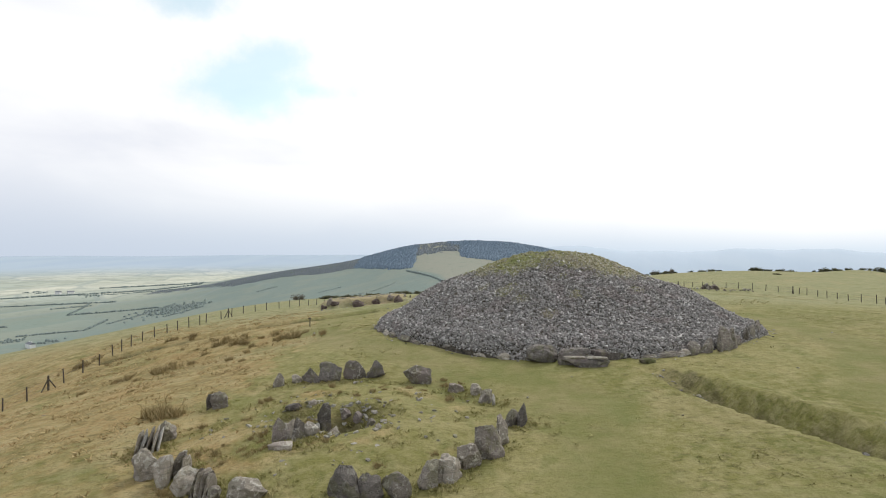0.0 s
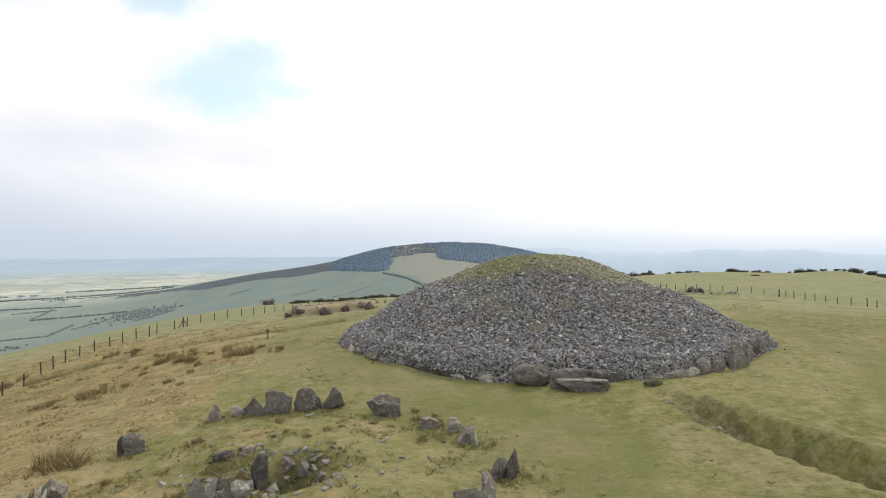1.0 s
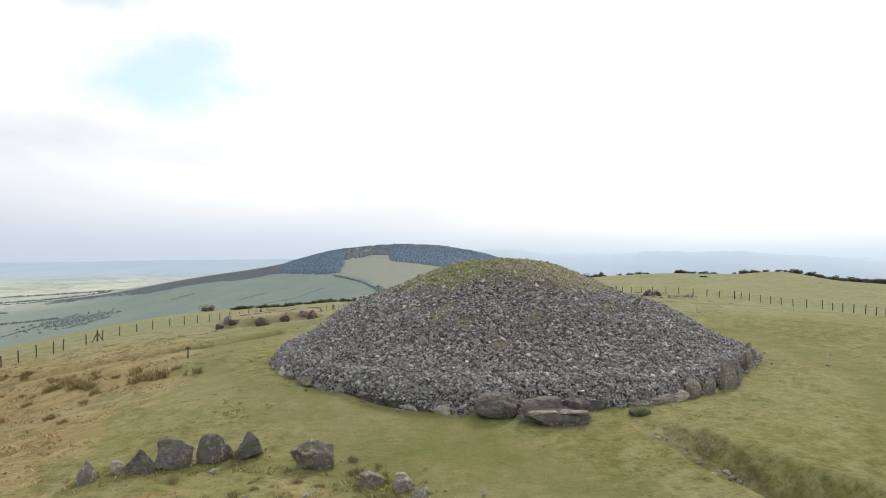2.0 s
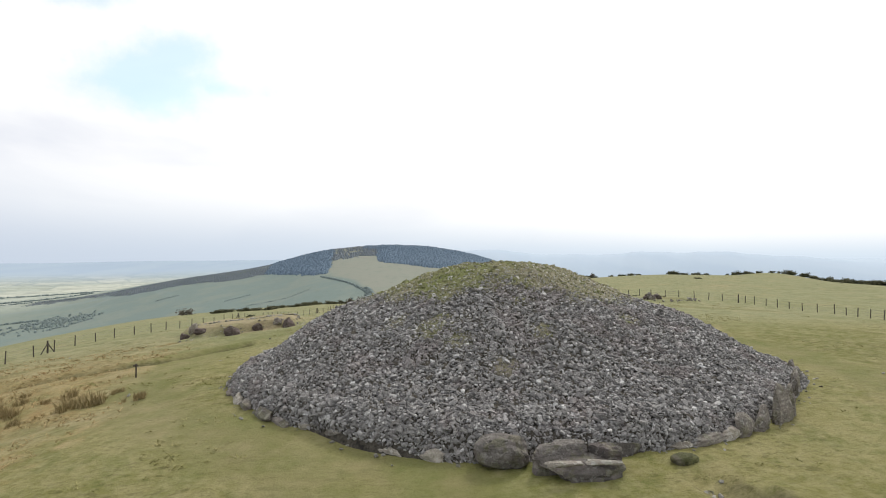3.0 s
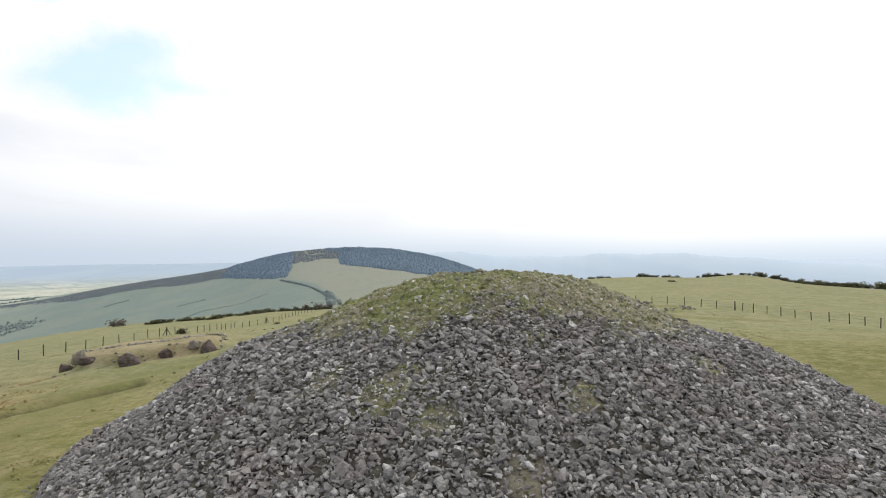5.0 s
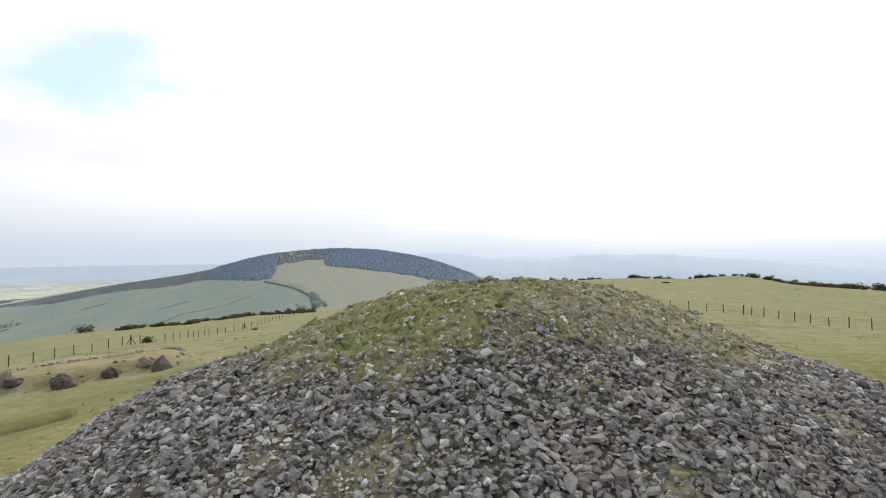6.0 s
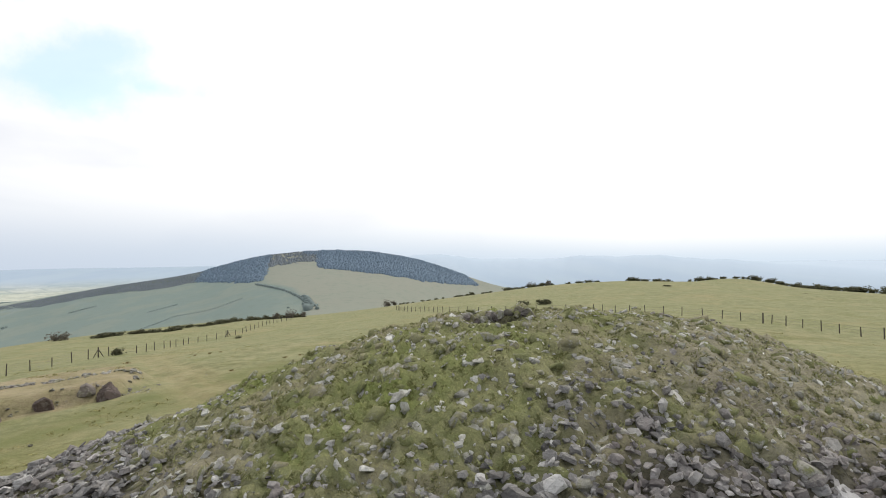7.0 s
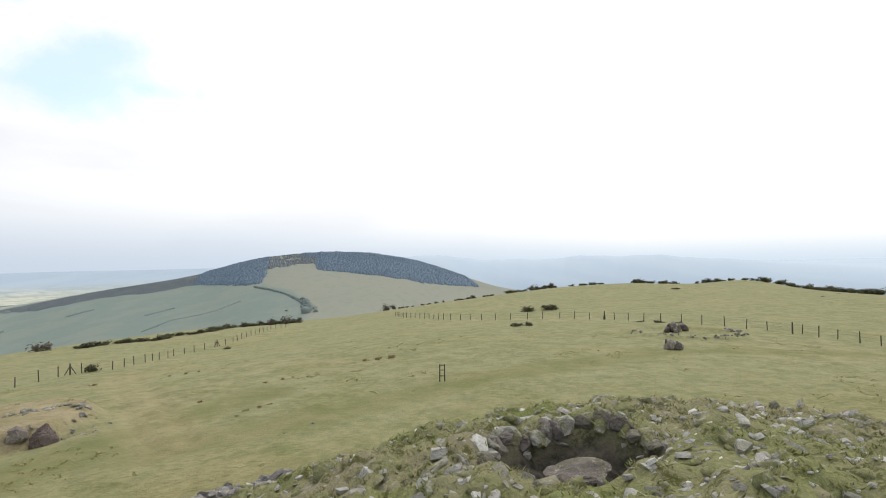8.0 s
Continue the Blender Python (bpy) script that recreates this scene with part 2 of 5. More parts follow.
def stone_material(name, dark, mid, light, each=False, moss=0.0, lichen=0.35, mottle=1.0):
    """Weathered greywacke: grey with pale lichen and a little moss."""
    m = Mat(name, 0.88, 0.3)
    pick = m.each() if each else m.island()
    a, b, c = m.noise(3.2, 5, 0.6), m.noise(19.0, 5, 0.7), m.noise(3.4 if each else 6.5, 6, 0.7, None, 0.8)
    layer = m.noise(2.2, 4, 0.6, (0.6, 0.6, 4.5), 0.4)
    base = m.ramp(pick, (0.0, dark), (0.3, tuple(0.85 * v for v in mid)), (0.62, mid), (0.86, tuple(1.25 * v for v in mid)), (1.0, light))
    base = m.mix(m.span(a, 0.42, 0.62, 0, 0.5 * mottle), base, dark)
    base = m.mix(m.span(layer, 0.47, 0.38, 0, 0.5 * mottle), base, tuple(v * 0.7 for v in dark))
    base = m.mix(m.span(c, 0.535, 0.585, 0, lichen), base, (0.50, 0.48, 0.42))
    base = m.mix(m.span(b, 0.55, 0.63, 0, lichen * 0.35), base, (0.50, 0.49, 0.44))
    base = m.mix(m.span(b, 0.45, 0.36, 0, 0.35 * mottle), base, tuple(v * 0.45 for v in dark))
    base = m.mix(m.span(m.noise(0.45, 4, 0.6, None, 0.5), 0.5, 0.64, 0, 0.32), base, (0.29, 0.235, 0.22))
    if moss:
        base = m.mix(m.span(m.noise(1.7, 4), 0.5, 0.6, 0, moss), base, (0.14, 0.14, 0.055))
    m.color(base)
    m.bump(m.calc("ADD", m.calc("ADD", a, m.calc("MULTIPLY", c, 0.8)), m.calc("MULTIPLY", b, 0.5)), 0.9, 0.09)
    return m.m


def turf_material(name, low, high, rust=(0.2, 0.13, 0.06), amount=0.5):
    m = Mat(name, 0.9, 0.12)
    a = m.noise(0.5, 4)
    base = m.ramp(m.island(), (0.0, low), (1.0, high))
    base = m.mix(m.span(a, 0.45, 0.66, 0, amount), base, rust)
    m.color(base)
    return m.m


def mound_material():
    """The cairn's body between and below its stones: moss and grass on the crown, elsewhere earth with the gaps' shade
    painted in.
    """
    m = Mat("cairn_earth_shade", 0.95, 0.1)
    a, b, c = m.noise(0.55, 5, 0.6), m.noise(4.5, 6, 0.7), m.noise(24, 4, 0.7)
    moss = m.ramp(a, (0.36, (0.168, 0.194, 0.063)), (0.49, (0.203, 0.207, 0.100)), (0.62, (0.240, 0.220, 0.140)))
    moss = m.mix(m.attr("dead"), moss, m.ramp(b, (0.38, (0.174, 0.157, 0.111)), (0.62, (0.327, 0.297, 0.225))))
    # dark spots stand in for the shade of small hollows in the moss
    moss = m.mix(m.span(b, 0.48, 0.38, 0, 0.8), moss, (0.065, 0.068, 0.02))
    moss = m.mix(m.span(c, 0.53, 0.63, 0, 0.5), moss, (0.34, 0.32, 0.14))
    # earth taken near black, to paint the shade between the stones
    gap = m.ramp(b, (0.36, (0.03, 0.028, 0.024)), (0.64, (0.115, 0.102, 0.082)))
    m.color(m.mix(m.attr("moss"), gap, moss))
    m.bump(m.calc("ADD", b, m.calc("MULTIPLY", c, 0.5)), 0.8, 0.08)
    return m.m


def mossy_material():
    """Stones grown over with moss and grass, bare in places."""
    m = Mat("mossed_stone", 0.92, 0.12)
    a, b, c = m.noise(1.1, 5, 0.6), m.noise(6.0, 5, 0.7), m.noise(26, 4, 0.7)
    moss = m.ramp(m.island(), (0.0, (0.148, 0.160, 0.069)), (0.6, (0.195, 0.195, 0.101)), (1.0, (0.242, 0.222, 0.144)))
    moss = m.mix(m.span(c, 0.5, 0.62, 0, 0.5), moss, (0.30, 0.29, 0.12))
    rock = m.ramp(b, (0.36, (0.17, 0.165, 0.14)), (0.64, (0.36, 0.35, 0.30)))
    m.color(m.mix(m.span(m.calc("ADD", a, m.calc("MULTIPLY", m.calc("SUBTRACT", b, 0.5), 0.8)), 0.5, 0.62), moss, rock))
    m.bump(m.calc("ADD", b, m.calc("MULTIPLY", c, 0.5)), 0.9, 0.06)
    return m.m


def plain_material(name, dark, light, scale=8.0, rough=0.85, by_island=True, bump=0.4, thin=0.0):
    """thin: the share of the light that leaves let through."""
    m = Mat(name, rough, 0.2)
    a = m.noise(scale, 4, 0.65)
    base = m.ramp(a, (0.3, dark), (0.7, light))
    if by_island:
        base = m.mix(m.calc("MULTIPLY", m.island(), 0.45), base, dark)
    m.color(base)
    m.bump(a, bump, 0.03)
    if thin:
        leaf = m.t.nodes.new("ShaderNodeBsdfTranslucent")
        both = m.t.nodes.new("ShaderNodeMixShader")
        both.inputs[0].default_value = thin
        m.put(base, leaf.inputs["Color"])
        m.put(m.b.outputs[0], both.inputs[1])
        m.put(leaf.outputs[0], both.inputs[2])
        m.put(both.outputs[0], m.t.nodes["Material Output"].inputs["Surface"])
    return m.m


GROUND = ground_material()
RUBBLE = stone_material("cairn_rubble", (0.105, 0.1, 0.095), (0.30, 0.288, 0.274), (0.68, 0.665, 0.64), lichen=0.2, mottle=0.55)
RUBBLE_EACH = stone_material("cairn_stone", (0.105, 0.1, 0.095), (0.30, 0.288, 0.274), (0.68, 0.665, 0.64), each=True, lichen=0.22, mottle=0.6)
SOD = stone_material("sod_covered_stone", (0.06, 0.062, 0.026), (0.115, 0.118, 0.048), (0.16, 0.16, 0.07), each=True, moss=0.9, lichen=0.05)
TURF_STONE = stone_material("turf_stone", (0.17, 0.16, 0.14), (0.28, 0.268, 0.235), (0.46, 0.445, 0.395), moss=0.6)
PALE = stone_material("weathered_stone", (0.27, 0.265, 0.235), (0.53, 0.52, 0.475), (0.8, 0.79, 0.73), moss=0.45, mottle=0.6)
KERB = stone_material("kerb_stone", (0.122, 0.108, 0.092), (0.212, 0.188, 0.160), (0.285, 0.258, 0.222), each=True, moss=0.35, lichen=0.5)
KERB_PALE = stone_material("pale_kerb_stone", (0.21, 0.185, 0.15), (0.34, 0.306, 0.255), (0.44, 0.402, 0.34), each=True, moss=0.2, lichen=0.8)
KERB_DARK = stone_material("dark_kerb_stone", (0.075, 0.067, 0.059), (0.13, 0.117, 0.104), (0.175, 0.158, 0.142), each=True, moss=0.3, lichen=0.22)
WHITE_EDGE = stone_material("split_stone_edge", (0.34, 0.33, 0.30), (0.46, 0.45, 0.42), (0.55, 0.54, 0.51), each=True)
BROWN_STONE = stone_material("brown_block_stone", (0.065, 0.046, 0.038), (0.10, 0.075, 0.064), (0.14, 0.11, 0.095), each=True, lichen=0.15)
MOUND = mound_material()
MOSSED = mossy_material()
TURF = turf_material("short_turf", (0.20, 0.195, 0.065), (0.34, 0.31, 0.14), (0.34, 0.28, 0.14), 0.5)
MOSS_TURF = turf_material("moss_turf", (0.174, 0.194, 0.065), (0.295, 0.295, 0.140), (0.273, 0.232, 0.148), 0.6)
RUSH = turf_material("dry_rushes", (0.21, 0.17, 0.08), (0.40, 0.32, 0.165), (0.27, 0.20, 0.10), 0.6)
TAWNY = turf_material("tawny_grass", (0.26, 0.195, 0.09), (0.44, 0.345, 0.18), (0.34, 0.225, 0.105), 0.6)
WOOD = plain_material("weathered_post", (0.045, 0.038, 0.032), (0.11, 0.095, 0.08), 6.0, by_island=False)
WIRE = plain_material("galvanised_wire", (0.10, 0.10, 0.10), (0.2, 0.2, 0.2), 6.0, 0.5, False, 0.0)
GORSE = plain_material("gorse_leaves", (0.078, 0.082, 0.048), (0.165, 0.16, 0.095), 1.5, thin=0.3)
SCRUB = plain_material("bare_scrub", (0.115, 0.105, 0.085), (0.21, 0.185, 0.145), 1.5, thin=0.35)
# woods of the far hill: the haze before them is mixed into these colours
HAZY_CONIFER = plain_material("conifer_wood", (0.18, 0.25, 0.32), (0.21, 0.28, 0.355), 0.02, by_island=False, bump=0.0, thin=0.3)
HAZY_BARE_WOOD = plain_material("bare_wood", (0.19, 0.225, 0.25), (0.235, 0.265, 0.29), 0.02, by_island=False, bump=0.0, thin=0.3)
# hedge green lightened and greyed to carry the valley's haze
HAZY_HEDGE = plain_material("valley_hedge", (0.235, 0.29, 0.28), (0.30, 0.35, 0.33), 0.05, thin=0.4)
LIMEWASH = plain_material("whitewash", (0.66, 0.66, 0.64), (0.8, 0.8, 0.78), 2.0, by_island=False, bump=0.1)
SLATE = plain_material("slate_roof", (0.12, 0.13, 0.15), (0.2, 0.21, 0.23), 2.0, by_island=False)

# ---- the lie of the land ----
HX, HY = 10.8, 54.0           # the hilltop's middle
CX, CY = 11.3, 54.5           # the cairn's middle
RADII = (0, 20, 40, 70, 110, 170, 250, 340)
# heights of the hilltop on lines out of the cairn's middle: compass degrees, then one height a radius
SLOPES = {
    -25: (0, -0.5, -1.2, -4.3, -8.0, -12.8, -26, -42),
    -12: (0, -0.3, -0.9, -3.7, -8.3, -11.3, -20, -34),
    2: (0, -0.2, -0.6, -2.5, -6.0, -10.7, -17.5, -33),
    15: (0, -0.1, -0.2, -1.6, -4.0, -6.0, -11.5, -26),
    27: (0, 0.0, -0.2, -1.3, -3.2, -3.5, -4.8, -14),
    40: (0, 0.0, -0.3, -1.2, -2.0, -2.0, -3.2, -11),
    55: (0, 0.0, -0.3, -1.8, -2.5, -2.8, -9, -19),
    85: (0, 0.0, -0.4, -1.6, -3.6, -8.0, -17, -28),
    130: (0, -0.4, -0.9, -2.8, -7.0, -15, -26, -40),
    180: (0, -1.0, -2.0, -4.2, -9.0, -18, -31, -46),
    208: (0, -1.25, -3.0, -6.2, -13, -23, -37, -52),
    236: (0, -0.9, -3.6, -10, -18, -30, -45, -60),
    264: (0, -0.9, -5.0, -12.5, -21, -33, -48, -63),
    285: (0, -0.9, -3.2, -7.8, -16, -28, -43, -60),
    310: (0, -0.8, -2.2, -5.2, -12, -22, -36, -54),
}


def catmull(xs, ys, q):
    """Smooth curve through rising xs; ys may hold rows."""
    xs = np.asarray(xs, float)
    ys = np.asarray(ys, float)
    slope = np.gradient(ys, xs, axis=0)
    i = np.clip(np.searchsorted(xs, q) - 1, 0, len(xs) - 2)
    h = xs[i + 1] - xs[i]
    s = np.clip((q - xs[i]) / h, 0, 1)
    return ((1 + 2 * s) * (1 - s) ** 2 * ys[i] + s * (1 - s) ** 2 * h * slope[i]
            + s * s * (3 - 2 * s) * ys[i + 1] + s * s * (s - 1) * h * slope[i + 1])


def smooth(a, b, q):
    s = np.clip((q - a) / (b - a), 0, 1)
    return s * s * (3 - 2 * s)


_az = sorted(SLOPES)
_AZ = [a - 360 for a in _az] + _az + [a + 360 for a in _az]
_FINE = np.arange(-200, 400, 2.0)
_TAB = np.stack([catmull(_AZ, [SLOPES[a % 360 if a % 360 in SLOPES else a % 360 - 360][k] for a in _AZ], _FINE) for k in range(len(RADII))], 1)


def hilltop(x, y):
    dx, dy = x - HX, y - HY
    r = np.hypot(dx, dy)
    az = np.degrees(np.arctan2(dx, dy))
    f = (az - _FINE[0]) / 2.0
    i = np.floor(f).astype(int)
    w = (f - i)[..., None]
    rows = _TAB[i] * (1 - w) + _TAB[i + 1] * w
    xs = np.array(RADII, float)
    slope = np.gradient(rows, xs, axis=-1)
    q = np.clip(r, 0, 340)
    k = np.clip(np.searchsorted(xs, q) - 1, 0, len(xs) - 2)
    pick = lambda a, kk: np.take_along_axis(a, kk[..., None], -1)[..., 0]
    h = xs[k + 1] - xs[k]
    s = (q - xs[k]) / h
    return ((1 + 2 * s) * (1 - s) ** 2 * pick(rows, k) + s * (1 - s) ** 2 * h * pick(slope, k)
            + s * s * (3 - 2 * s) * pick(rows, k + 1) + s * s * (s - 1) * h * pick(slope, k + 1))


PLAIN = -112.0
FAR_U = (-1500, -900, -527, -370, -188, -100, -39, 60, 178, 244, 320, 420, 700, 1500)
FAR_Z = (-112, -104, -77, -46, -14, 10, 21, 25, 17, 3.5, -22, -57, -100, -112)


def far_uv(x, y):
    """Across and along the line of sight to the wooded hill."""
    return x - 7, y - 49


def country(x, y):
    """The valley, the wooded hill beyond it, far hills, and the plain, raised to fit the camera's horizon."""
    u, v = far_uv(x, y)
    d = np.hypot(u, v)
    ridge = catmull(FAR_U, FAR_Z, np.clip(u * 1150 / np.maximum(np.abs(v), 500), -1500, 1500))
    dv = np.abs(v - 1150)
    fall = np.where(v < 1150, 1 - 0.53 * (np.sqrt(dv * dv + 30 ** 2) / 650) ** 0.72 + 0.0577 * np.exp(-(dv / 45) ** 2), np.exp(-(dv / 420) ** 2))
    hill = PLAIN + (ridge - PLAIN) * np.clip(fall, 0, 1)
    az = np.degrees(np.arctan2(u, v))
    rise = 66 * smooth(2300, 4700, d) + (82 * np.exp(-((az - 11.5) / 6.5) ** 2) + 96 * np.exp(-((az - 31) / 18) ** 2) * (1 + 0.05 * np.sin(az * 0.9 + 1) + 0.02 * np.sin(az * 2.3) + 0.008 * np.sin(az * 5.1))) * np.exp(-((d - 3200) / 650) ** 2)
    roll = 5 * np.sin(x / 260 + 1) * np.sin(y / 310) * smooth(500, 900, d)
    return hill + rise + roll


def block_front(u):
    """The lower edge of the western plantation on the far hill."""
    return np.interp(u, (-185, -162, -120, -78, -60), (1050, 1019, 939, 852, 842))


def band_front(u):
    """The lower edge of the eastern plantation on the far hill."""
    return np.interp(u, (30, 64, 97, 140, 187, 257, 329, 350), (935, 905, 872, 862, 866, 955, 1048, 1075))


DITCH = ((13.5, 37.0), (14.2, 34.9), (14.9, 31.5), (16.45, 28.0), (18.15, 24.2), (22.2, 14.8))


def along(line, x, y):
    """Distance to a bent line, the side (left is plus) and the share of the way along it."""
    best, side, at = np.full(np.shape(x), 1e9), np.zeros(np.shape(x)), np.zeros(np.shape(x))
    n = len(line) - 1
    for k in range(n):
        (ax, ay), (bx, by) = line[k], line[k + 1]
        lx, ly = bx - ax, by - ay
        s = np.clip(((x - ax) * lx + (y - ay) * ly) / (lx * lx + ly * ly), 0, 1)
        d = np.hypot(x - ax - s * lx, y - ay - s * ly)
        near = d < best
        best = np.where(near, d, best)
        side = np.where(near, np.sign(lx * (y - ay) - ly * (x - ax)), side)
        at = np.where(near, (k + s) / n, at)
    return best, side, at


STEP = ((-37, 60), (-25.1, 64.2), (-20.4, 66), (-15.1, 66.8), (-12, 70), (-9, 72))  # a worn step across the slope
RX, RY = -5.2, 27.4  # the ring of stones
BX, BY = -12.6, 88.6          # the low ruined platform behind the cairn
QX, QY = 53.0, 108.5         # the small ruined cairn in the field


def ground_z(x, y):
    x, y = np.asarray(x, float), np.asarray(y, float)
    r = np.hypot(x - HX, y - HY)
    m = smooth(230, 620, r)
    z = hilltop(x, y) * (1 - m) + country(x, y) * m
    # the ditch with its low banks
    d, side, at = along(DITCH, x, y)
    d = d + (0.2 * np.sin(1.9 * x + 1.1 * np.sin(2.3 * y)) * np.cos(1.4 * y + 0.6) + 0.1 * np.sin(5.1 * x - 3.7 * y)) * (0.65 + 0.35 * side)
    wide = 0.75 + 0.8 * smooth(0.05, 0.5, at)
    z = z - (0.35 + 0.85 * smooth(0.1, 0.6, at)) * (1 - smooth(0.45 * wide, wide, d)) * smooth(0, 0.08, at) + (0.14 + 0.1 * side) * np.exp(-((d - wide - 0.35) / 0.7) ** 2) * smooth(0.1, 0.3, at)
    d, side, at = along(STEP, x, y)
    z = z - 0.3 * np.exp(-(d / 0.6) ** 2) + 0.3 * np.exp(-((d - 0.9) / 0.6) ** 2) * (0.5 + 0.5 * side)
    # a hummock on the eastern brow, with a dip beside it
    z = z + 1.7 * np.exp(-(((x - 171) / 11) ** 2 + ((y - 222) / 13) ** 2)) - 1.1 * np.exp(-(((x - 154) / 10) ** 2 + ((y - 241) / 11) ** 2))
    # raised floor inside the ring of stones, with the dug-out chamber
    d = np.hypot(x - RX, y - RY)
    z = z + 0.5 * (1 - smooth(3.5, 8.4, d))
    z = z - 0.95 * np.exp(-(((x + 4.9) / 1.2) ** 2 + ((y - 27.5) / 0.7) ** 2))
    # spoil thrown up behind the chamber, and the small dug bank beside it
    z = z + 0.5 * np.exp(-(((x + 4.2) / 2.1) ** 2 + ((y - 29.2) / 0.8) ** 2)) + 0.4 * np.exp(-(((x + 7.8) / 1.3) ** 2 + ((y - 29.6) / 0.6) ** 2)) - 0.25 * np.exp(-(((x + 7.8) / 1.0) ** 2 + ((y - 28.4) / 0.5) ** 2))
    # the low ruined ring and the small ruined cairn
    d = np.hypot(x - BX, y - BY)
    front = (y - 81.6) * 0.917 - (x + 12.5) * 0.397
    z = z + 1.0 * (1 - smooth(6.0, 7.6, d)) * smooth(0.3, 1.5, front + 0.25 * np.sin(1.3 * x))
    d = np.hypot(x - QX, y - QY)
    z = z + 0.42 * np.exp(-((d - 6.2) / 0.9) ** 2)
    return z



# ---- building helpers ----


def part(name, bm, material, parent=None, label=""):
    """Links a bmesh as one mesh object, under a thing or a part where one is given."""
    me = bpy.data.meshes.new(name)
    bm.to_mesh(me)
    bm.free()
    me.materials.append(material)
    ob = new(name, me)
    ob.parent = parent
    return tagged(ob, label)


def sheet(name, verts, faces, material, parent=None, flat=True):
    """A mesh object from arrays of corners and faces."""
    me = bpy.data.meshes.new(name)
    verts = np.asarray(verts, np.float32)
    faces = np.asarray(faces, np.int32)
    k = faces.shape[1]
    me.vertices.add(len(verts))
    me.vertices.foreach_set("co", verts.ravel())
    me.loops.add(faces.size)
    me.loops.foreach_set("vertex_index", faces.ravel())
    me.polygons.add(len(faces))
    me.polygons.foreach_set("loop_start", np.arange(0, faces.size, k, dtype=np.int32))
    me.update(calc_edges=True)
    me.polygons.foreach_set("use_smooth", np.full(len(faces), not flat))
    me.materials.append(material)
    ob = new(name, me)
    ob.parent = parent
    return ob


def add_attr(ob, name, values):
    a = ob.data.attributes.new(name, "FLOAT", "POINT")
    a.data.foreach_set("value", np.asarray(values, np.float32).ravel())


def zat(x, y):
    return float(ground_z(x, y))


rng = np.random.default_rng(7)


def wobble(x, y, size, seed=0.0):
    """Cheap smooth noise in the plane, about -1 to 1."""
    x, y = np.asarray(x) / size + seed, np.asarray(y) / size - seed * 1.7
    return (np.sin(x * 1.7 + 1.3 * np.sin(y * 1.1 + 0.4)) + np.sin(y * 2.1 + 1.1 * np.sin(x * 1.4 + 2.0))
            + 0.6 * np.sin(3.1 * x - 2.3 * y + 1.0) + 0.5 * np.sin(4.3 * y + 2.9 * x)) / 3.1


def walk_line(line, step):
    """Places every step metres along a bent line."""
    out, left = [], 0.0
    for (ax, ay), (bx, by) in zip(line, line[1:]):
        length = math.hypot(bx - ax, by - ay)
        s = left
        while s < length:
            out.append((ax + (bx - ax) * s / length, ay + (by - ay) * s / length))
            s += step
        left = s - length
    return out


# ---- ground: one sheet out to the horizon ----


def dryness(x, y):
    """Rough tawny grass on the slope below the ring and towards the fence."""
    side = smooth(-7, -15, x + 0.14 * (y - 40) + 3 * wobble(x, y, 9, 2))
    near = smooth(118, 70, y)
    patch = 0.55 * smooth(0.1, 0.7, wobble(x, y, 16, 5)) * smooth(75, 95, y)
    return np.clip(side * near * (0.75 + 0.25 * wobble(x, y, 7, 1)) + patch, 0, 1)


TRODDEN = (((-14.5, 125), (-10, 111), (-5.7, 97.5), (-2.1, 87.3), (0.6, 80.4)), ((-1, 40), (-4, 43), (-12, 50), (-17, 66), (-26, 72)), ((-26, 46), (-20, 49), (-13, 50)))
PATHS = (((3, 30), (-1, 40), (-9, 48), (-13, 58), (-11, 74), (-2, 84), (4, 92)),
         ((5, 12), (8, 30), (2, 40)), ((24, 30), (32, 42), (33, 58), (26, 76)),
         ((0, 80), (14, 86), (40, 96), (60, 92)))


